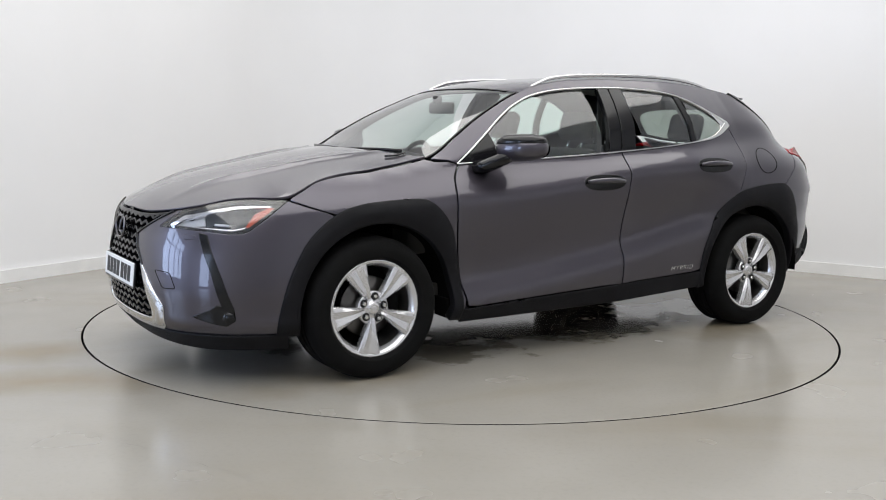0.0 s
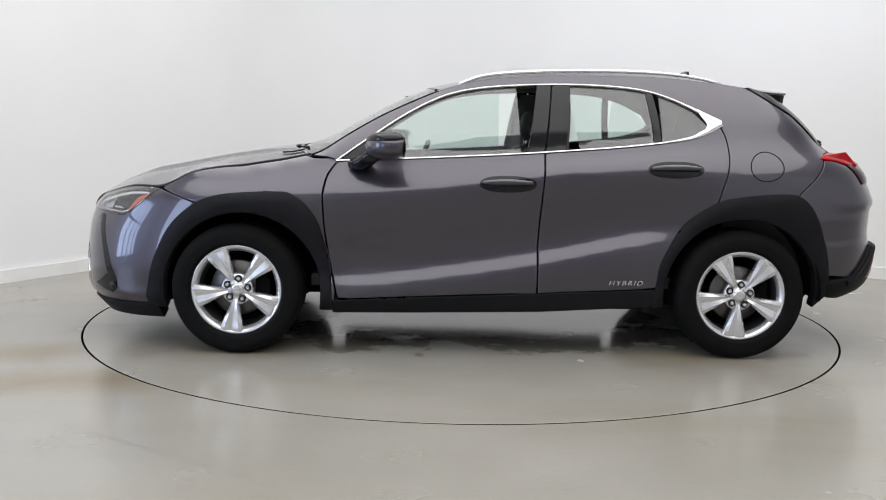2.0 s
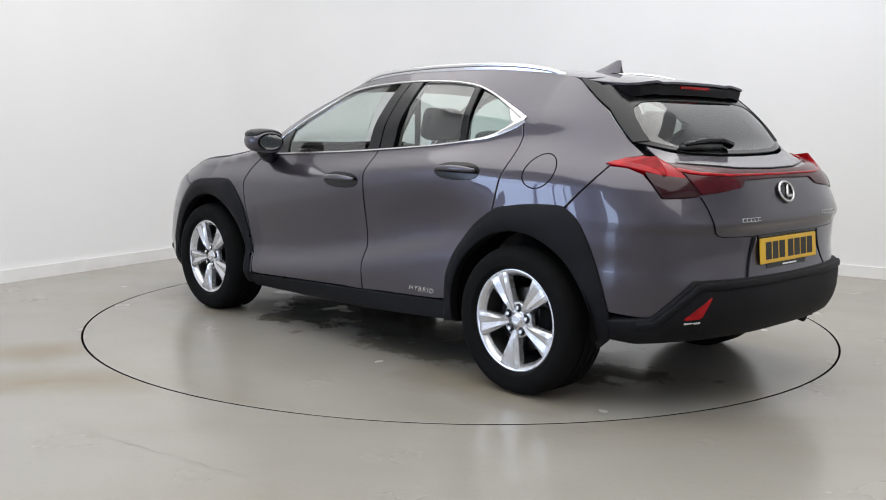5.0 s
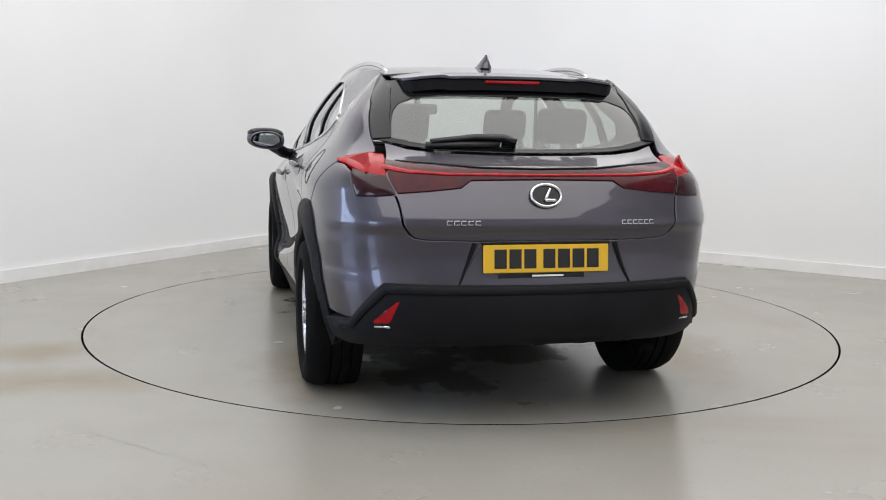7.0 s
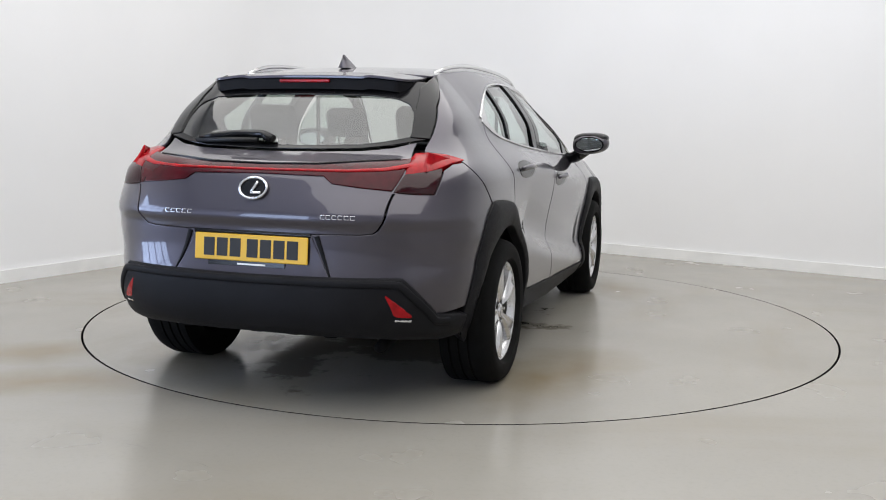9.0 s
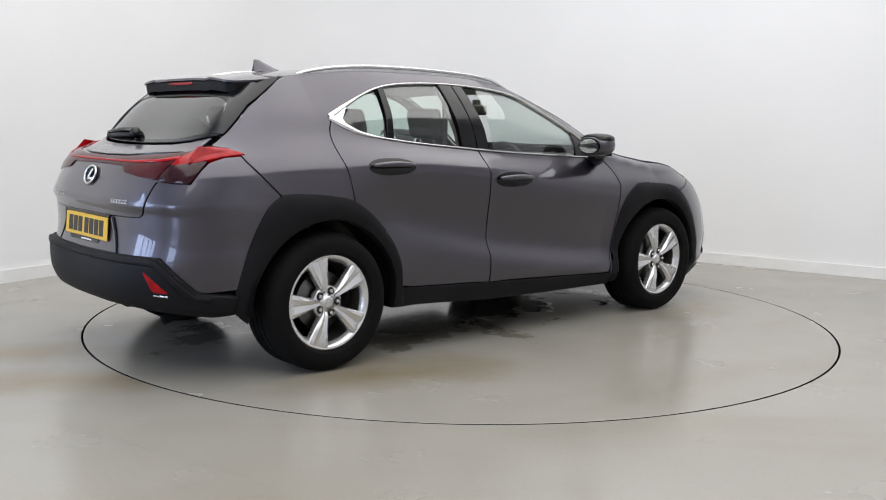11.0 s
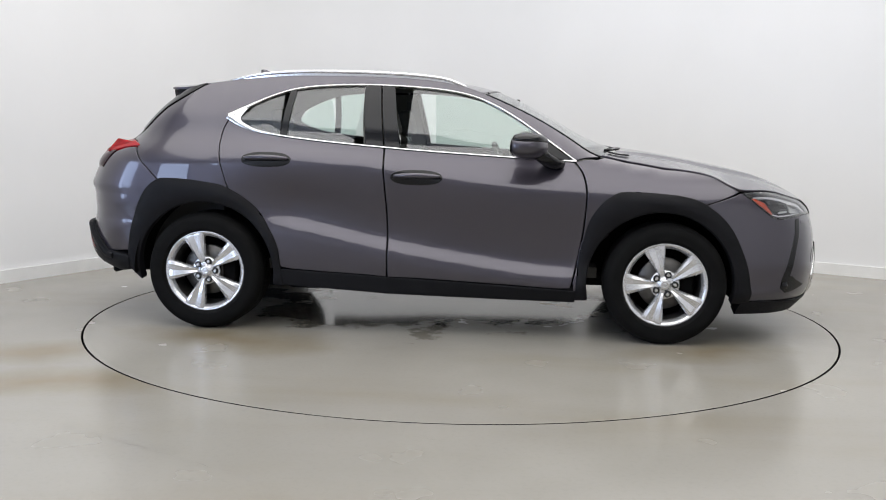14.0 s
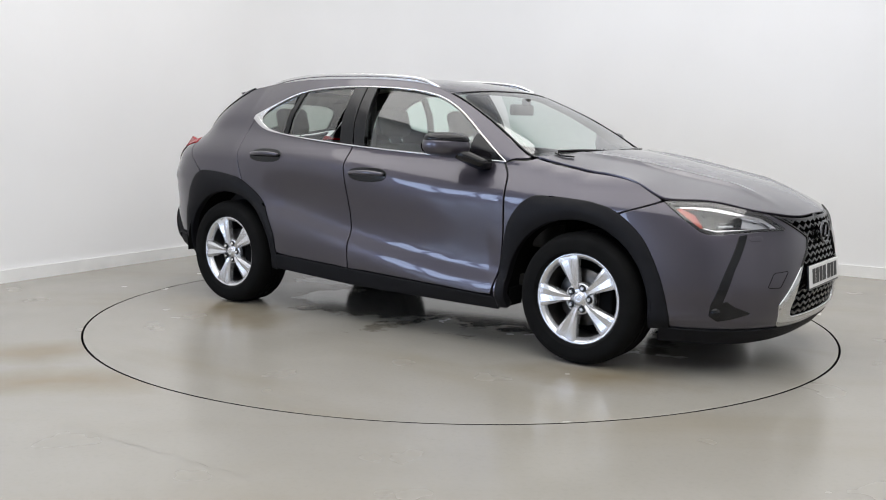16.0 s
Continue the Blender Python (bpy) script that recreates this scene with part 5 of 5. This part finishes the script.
    ribbon("plate_lamp_strip", [(-2.06, 0.752), (-SMAX, 0.754), (-2 * SMAX + 2.06, 0.752)], lifted(skin, 0.003), 0.016, GLOSS, root, 0.008)
    number_plate(root, -2.167, 0.690, -1, YELLOW, "yellow rear number plate")
    emblem(root, -2.140, 0.938, -1, 0.062, 0.045, GLOSS)
    # small chrome bars where the lettering sits
    for y0, y1, n, z in ((0.405, 0.265, 5, 0.832), (-0.315, -0.465, 6, 0.832)):
        for i in range(n):
            ya = y0 + (y1 - y0) * i / n
            sg = 1 if ya > 0 else -1
            yb = ya + (y1 - y0) / n * 0.72
            s0, s1 = s_of_y(abs(ya), z, False), s_of_y(abs(yb), z, False)
            for dz in (0.007, -0.007):
                ribbon("badge_stroke", [(s0, z + dz), (s1, z + dz)], lifted(skin, 0.001), 0.004, CHROME, root, 0.003, 0.002, side=sg)
            ribbon("badge_stroke", [(s0, z + 0.007), (s0, z - 0.007)], lifted(skin, 0.001), 0.004, CHROME, root, 0.003, 0.002, side=sg)
    # roof spoiler
    def sp(x, y):
        x, y = np.broadcast_arrays(np.asarray(x, float), np.asarray(y, float))
        u = np.abs(y) / 0.50
        z = np.interp(-x, [1.36, 1.44, 1.55, 1.64], [1.458, 1.450, 1.438, 1.430]) - 0.030 * u ** 3
        z = z - 0.008 * np.clip((0.31 - np.abs(y)) / 0.03, 0, 1) * np.clip((-x - 1.50) / 0.12, 0, 1)
        return np.stack([x, y, z], -1)
    half = [(-1.40, 0.0), (-1.40, 0.50), (-1.50, 0.505), (-1.61, 0.482), (-1.645, 0.45), (-1.654, 0.30), (-1.655, 0.0)]
    poly = half + [(x, -y) for x, y in half[::-1]][1:-1]
    spo = patch("spoiler", poly, sp, PAINT, root, 0.025, rim=0.012, label="grey roof spoiler with black underside")
    half = [(-1.42, 0.0), (-1.42, 0.49), (-1.50, 0.50), (-1.605, 0.478), (-1.638, 0.445), (-1.646, 0.30), (-1.647, 0.0)]
    poly = half + [(x, -y) for x, y in half[::-1]][1:-1]
    patch("spoiler_underside", poly, lambda x, y: sp(x, y) + np.array([0, 0, -0.014]), CLAD, spo, 0.03, rim=0.048)
    bm = box_bm(-1.658, -1.63, -0.125, 0.125, 1.388, 1.402, 0.004)
    part("brake_light", bm, RED, spo, "red high brake light")
    for side in (1, -1):
        patch("spoiler_wing", [(-1.41, 1.428), (-1.50, 1.402), (-1.585, 1.362), (-1.655, 1.285), (-1.728, 1.152), (-1.674, 1.147), (-1.588, 1.285), (-1.487, 1.372), (-1.43, 1.413)], skin, GLOSS, root, 0.02, lift=0.006, rim=0.015, side=side, label="gloss black wing beside the rear window")
    # rear wiper
    pts = [lifted(skin, 0.022)(s_of_y(abs(y), z, False), z) * np.array([1, 1 if y >= 0 else -1, 1]) for y, z in ((0.05, 1.118), (0.10, 1.140), (0.22, 1.142), (0.34, 1.130), (0.41, 1.122))]
    vs, fs = tube([Vector(p) for p in pts], lambda t: 0.028 - 0.012 * t, 8, 0.7)
    wip = mesh_ob("rear_wiper", vs, fs, GLOSS, root, "black rear wiper")
    pts = [lifted(skin, 0.012)(s_of_y(y, z, False), z) for y, z in ((0.12, 1.120), (0.28, 1.118), (0.43, 1.116))]
    vs, fs = tube([Vector(p) for p in pts], 0.013, 8)
    mesh_ob("wiper_blade", vs, fs, INK, wip)
    # aerial fin
    bm = bmesh.new()
    rows = []
    for k in range(6):
        u = k / 5
        x0, x1, w, z = -1.02 - 0.175 * u ** 0.8, -1.235 + 0.012 * u, 0.030 * (1 - u) + 0.004, 1.478 + 0.064 * u
        rows.append([bm.verts.new(q) for q in ((x0, 0, z), (x0 * 0.6 + x1 * 0.4, w, z), (x1 + 0.01, w * 0.7, z), (x1, 0, z), (x1 + 0.01, -w * 0.7, z), (x0 * 0.6 + x1 * 0.4, -w, z))])
    for a, b in zip(rows, rows[1:]):
        for i in range(6):
            bm.faces.new((a[i], a[(i + 1) % 6], b[(i + 1) % 6], b[i]))
    bm.faces.new(rows[-1])
    part("aerial_fin", bm, PAINT, root, "grey shark fin aerial", smooth=True, angle=60)


def flank_details(root):
    for side in (1, -1):
        rail = [(0.175, 0.537, 1.425), (0.10, 0.536, 1.455), (0.03, 0.533, 1.476), (-0.10, 0.531, 1.492), (-0.275, 0.530, 1.503), (-0.5, 0.528, 1.510), (-0.735, 0.524, 1.511), (-0.9, 0.518, 1.506), (-1.043, 0.511, 1.495), (-1.17, 0.502, 1.476), (-1.27, 0.494, 1.452)]
        rail = [(p[0], p[1] * side, p[2] - 0.005) for p in smooth_line(rail, 4)]
        vs, fs = tube(rail, lambda t: 0.007 + 0.004 * math.sin(math.pi * min(1, max(0, t))) ** 0.3, 10, 1.1)
        mesh_ob("roof_rail", vs, fs, CHROME, root, "satin silver roof rail")
        bm = bmesh.new()
        for i in range(len(rail) - 1):
            (xa, ya, za), (xb, yb, zb) = rail[i], rail[i + 1]
            fa, fb = float(top(xa, abs(ya))[2]) - 0.01, float(top(xb, abs(yb))[2]) - 0.01
            for dy in (-0.006, 0.006):
                bm.faces.new([bm.verts.new(q) for q in ((xa, ya + dy, za), (xb, yb + dy, zb), (xb, yb + dy, min(fb, zb)), (xa, ya + dy, min(fa, za)))])
        part("rail_foot", bm, CHROME, root)
        mirror(root, side)
        # front wiper
        pts = [Vector(top(x, y)) + Vector((0, 0, 0.004)) for x, y in ((1.07, 0.05 * side), (1.06, 0.18 * side), (1.03, 0.36 * side), (0.985, 0.52 * side))]
        vs, fs = tube(pts, 0.008, 6)
        mesh_ob("wiper", vs, fs, GLOSS, root, "black windscreen wiper")
        vs, fs = tube([(1.115, 0.58 * side, 1.046), (1.06, 0.60 * side, 1.050), (1.00, 0.58 * side, 1.062)], 0.009, 6, 0.6)
        mesh_ob("wiper_pivot", vs, fs, GLOSS, root)
        # mud flap
        part("mud_flap", box_bm(0.868, 0.884, *(sorted((0.70 * side, 0.82 * side))), 0.24, 0.34, 0.004), DARK, root)
    # fuel flap on the left
    ring = [(s_of_x(-1.428 + 0.086 * math.cos(a) - 0.012 * math.sin(a), 1.015), 1.015 + 0.075 * math.sin(a)) for a in np.linspace(0, 2 * math.pi, 49)[:-1]]
    ribbon("fuel_flap_gap", ring, lifted(skin, 0.0004), 0.005, DARK, root, 0.001, 0.002, closed=True, label="round gap of the fuel flap")
    # lettering on the left rear door
    cu = bpy.data.curves.new("lettering", "FONT")
    cu.body, cu.size, cu.extrude, cu.shear, cu.space_character = "HYBRID", 0.034, 0.0012, 0.25, 1.25
    tmp = new("lettering", cu)
    bpy.context.view_layer.update()
    me = bpy.data.meshes.new_from_object(tmp.evaluated_get(bpy.context.evaluated_depsgraph_get()))
    bpy.data.objects.remove(tmp)
    me.materials.clear()
    me.materials.append(CHROME)
    t = new("lettering", me)
    t.parent = root
    tagged(t, "chrome HYBRID lettering")
    wide = max(v.co.x for v in me.vertices)
    t.matrix_local = pose(-0.618, float(skin(-0.70, 0.40)[1]) + 0.0025, 0.388, 90, 0, 180) @ Matrix.Diagonal((0.182 / wide, 1, 1, 1))


def mirror(root, side):
    m = new("door_mirror")
    m.parent = root
    tagged(m, "grey door mirror on a dark foot")

    def blob(cx, cy, cz, a, b, c, e, cutx=None, nu=28, nv=16):
        vs, fs = [], []
        for j in range(nv + 1):
            v = -math.pi / 2 + math.pi * j / nv
            for i in range(nu):
                u = 2 * math.pi * i / nu
                pw = lambda q: math.copysign(abs(q) ** e, q)
                x, y, z = a * pw(math.cos(v)) * pw(math.cos(u)), b * pw(math.cos(v)) * pw(math.sin(u)), c * pw(math.sin(v))
                t = (y / b + 1) / 2
                x, z = x * (1 - 0.22 * t) - 0.045 * t, z * (1 - 0.20 * t) + 0.012 * t
                if cutx is not None:
                    x = max(x, cutx - 0.03 * t)
                vs.append((cx + x, side * (cy + y), cz + z))
        for j in range(nv):
            for i in range(nu):
                k = (i + 1) % nu
                q = (j * nu + i, j * nu + k, (j + 1) * nu + k, (j + 1) * nu + i)
                fs.append(q if side > 0 else q[::-1])
        return vs, fs
    vs, fs = blob(0.560, 0.965, 1.088, 0.116, 0.120, 0.072, 0.80, cutx=-0.085)
    mesh_ob("shell", vs, fs, PAINT, m)
    vs, fs = blob(0.563, 0.965, 1.120, 0.110, 0.116, 0.046, 0.82, cutx=-0.082)
    mesh_ob("cap", vs, fs, GLOSS, m, "dark upper cap")
    # glass in a dark frame facing rearwards
    pts = [(0.474 - 0.028 * t, side * (0.965 + 0.095 * math.cos(a)), 1.092 + 0.050 * math.sin(a)) for a in np.linspace(0, 2 * math.pi, 25)[:-1] for t in [(math.cos(a) + 1) / 2]]
    mesh_ob("frame", [(x - 0.0015, y, z) for x, y, z in pts], [tuple(range(24))], GLOSS, m, smooth=False)
    pts = [(0.4705 - 0.028 * t, side * (0.965 + 0.085 * math.cos(a)), 1.092 + 0.042 * math.sin(a)) for a in np.linspace(0, 2 * math.pi, 25)[:-1] for t in [(math.cos(a) + 1) / 2]]
    mesh_ob("mirror_glass", pts, [tuple(range(24))], MIRROR, m, smooth=False)
    vs, fs = tube([(0.70, side * 0.79, 0.995), (0.67, side * 0.84, 1.005), (0.63, side * 0.885, 1.032), (0.59, side * 0.93, 1.062)], lambda t: 0.056 - 0.004 * t, 12, 0.66)
    mesh_ob("foot", vs, fs, GLOSS, m, "dark mirror foot")


def seat(root, x, y, headrest=True, width=0.25, name="front_seat"):
    s = new(name)
    s.parent = root
    tagged(s, "charcoal cloth car seat with headrest")
    part("seat_cushion", box_bm(x - 0.05, x + 0.48, y - width, y + width, 0.42, 0.58, 0.05, 3), CLOTH, s, smooth=True)
    bm = box_bm(-0.06, 0.07, -width, width, 0.0, 0.60, 0.05, 3)
    for v in bm.verts:
        v.co.y *= 1 - 0.22 * max(0, v.co.z / 0.6) ** 2
    bmesh.ops.transform(bm, matrix=pose(x - 0.02, y, 0.50, 0, -17, 0), verts=bm.verts)
    part("seat_back", bm, CLOTH, s, smooth=True)
    if headrest:
        bm = box_bm(-0.045, 0.05, -0.125, 0.125, 0.645, 0.82, 0.04, 3)
        bmesh.ops.transform(bm, matrix=pose(x - 0.02, y, 0.50, 0, -15, 0), verts=bm.verts)
        part("headrest", bm, CLOTH, s, smooth=True)
        for dy in (-0.06, 0.06):
            q = pose(x - 0.02, y, 0.50, 0, -16, 0)
            vs, fs = tube([q @ Vector((0, dy, 0.58)), q @ Vector((0, dy, 0.67))], 0.007, 8)
            mesh_ob("headrest_post", vs, fs, CHROME, s)


def cabin(root):
    part("cabin_floor", box_bm(-1.5, 0.95, -0.70, 0.70, 0.34, 0.40), TRIM, root)
    part("parcel_panel", box_bm(-1.75, -1.30, -0.60, 0.60, 0.40, 0.99, 0.03), TRIM, root)
    part("rear_bulkhead", box_bm(-1.33, -1.27, -0.64, 0.64, 0.40, 1.07, 0.02), TRIM, root)
    bm = box_bm(0.58, 1.02, -0.70, 0.70, 0.55, 0.985, 0.06, 3)
    part("dashboard", bm, TRIM, root, "dark moulded dashboard", smooth=True)
    bm = box_bm(0.55, 0.85, -0.56, -0.18, 0.93, 1.03, 0.04, 3)
    part("instrument_hood", bm, TRIM, root, smooth=True)
    part("centre_console", box_bm(-0.30, 0.70, -0.13, 0.13, 0.38, 0.70, 0.04, 2), TRIM, root, smooth=True)
    seat(root, -0.10, 0.37)
    seat(root, -0.10, -0.37)
    for y in (0.40, 0.0, -0.40):
        seat(root, -0.98, y, y != 0.0, 0.24 if y else 0.18, "rear_seat")
    low = [(-1.56, 0.86), (-1.56, 1.10), (-1.70, 1.10), (-1.80, 1.095), (-SMAX, 1.085)]
    full = low + [(-2 * SMAX - s, z) for s, z in low[::-1][1:]]
    patch("tail_lining", full, skin, TRIM, root, 0.06, lift=-0.055, rim=0, label="dark trim inside the tailgate")
    # steering wheel on the right
    m = pose(0.40, -0.37, 0.93, 0, 66, 0)
    w = new("steering_wheel")
    w.parent = root
    ring = [m @ Vector((0.178 * math.cos(a), 0.178 * math.sin(a), 0)) for a in np.linspace(0, 2 * math.pi, 41)]
    vs, fs = tube(ring, 0.015, 8, 1.0, m.to_3x3() @ Vector((0, 0, 1)), cap=False)
    mesh_ob("wheel_ring", vs, fs, TRIM, w)
    bm = box_bm(-0.05, 0.05, -0.075, 0.075, -0.03, 0.015, 0.02, 2)
    box_bm(-0.018, 0.018, -0.17, 0.17, -0.015, 0.005, 0.004, 1, bm)
    bmesh.ops.transform(bm, matrix=m, verts=bm.verts)
    part("wheel_boss", bm, TRIM, w)
    # mirror and camera housing inside the screen
    bm = box_bm(0.40, 0.43, -0.125, 0.125, 1.268, 1.335, 0.014, 3)
    im = part("inside_mirror", bm, LINING, root, "dark rear view mirror", smooth=True)
    part("mirror_stem", box_bm(0.42, 0.47, -0.016, 0.016, 1.325, 1.37, 0.006), TRIM, im)
    # headliner
    half = [(0.28, 0.0), (0.26, 0.25), (0.24, 0.44)] + [(x, float(EDGE_Y(x)) - 0.03) for x in np.linspace(0.2, -1.38, 20)] + [(-1.38, 0.0)]
    poly = half + [(x, -y) for x, y in reversed(half)][1:-1]
    patch("headliner", poly, lambda x, y: top(x, y) + np.array([0, 0, -0.035]), LINER, root, 0.08, rim=0, label="pale fabric headliner")
    for side in (1, -1):
        inner = [(x, z + 0.012) for x, z in DLO_TOP[2:-3]]
        outer = [(x, float(EDGE_Z(x)) - 0.004) for x, z in DLO_TOP[2:-3]]
        patch("pillar_lining", inner + outer[::-1], skin, LINING, root, 0.06, lift=-0.03, rim=0, side=side)
        patch("rear_lining", [(-1.14, 1.16), (-1.22, 1.25), (-1.10, 1.32), (-1.10, 1.43), (-1.40, 1.40), (-1.52, 1.33), (-1.62, 1.16), (-1.62, 0.95), (-1.14, 0.95)], skin, TRIM, root, 0.06, lift=-0.04, rim=0, side=side)
        patch("pillar_lining", [(-0.21, 1.0), (-0.40, 1.0), (-0.43, 1.43), (-0.27, 1.43)], skin, LINING, root, 0.06, lift=-0.036, rim=0, side=side)
        part("belt_strap", box_bm(-0.335, -0.30, *(sorted((0.55 * side, 0.56 * side))), 0.6, 1.36), TRIM, root)


def car_details(root):
    nose_details(root)
    tail_details(root)
    flank_details(root)
    cabin(root)


# ---- car ----
def car():
    root = new("car")
    tagged(root, "grey metallic crossover car with black arch trims, on the turntable", "car")
    car_body(root)
    underside(root)
    for side in (1, -1):
        wheel(root, 1.32, 0.850, side, 278 if side > 0 else 0)
        wheel(root, -1.32, 0.850, side, 276 if side > 0 else 0)
    car_details(root)
    return root


CAR = car()


def motions():
    """The turntable turns evenly and carries the car."""
    rows_table, rows_car = [], []
    for i in range(33):
        t = i / 2
        phi = 213.2474 - 15.5539 * t + DRIFT(t)
        rows_table.append((t, pose(0, 0, 0, 0, 0, phi)))
        rows_car.append((t, pose(0, 0, 0, 0, 0, phi) @ pose(-0.1191, 0.2228, 0.0)))
    walk(TABLE, rows_table)
    walk(CAR, rows_car)


DRIFT = curve((0, 0.32), (2, -0.02), (4, -0.26), (6, -0.32), (8, -0.01), (10, 0.30), (12, -0.05), (14, 0.0), (16, 0.08), soft=0.5)
motions()
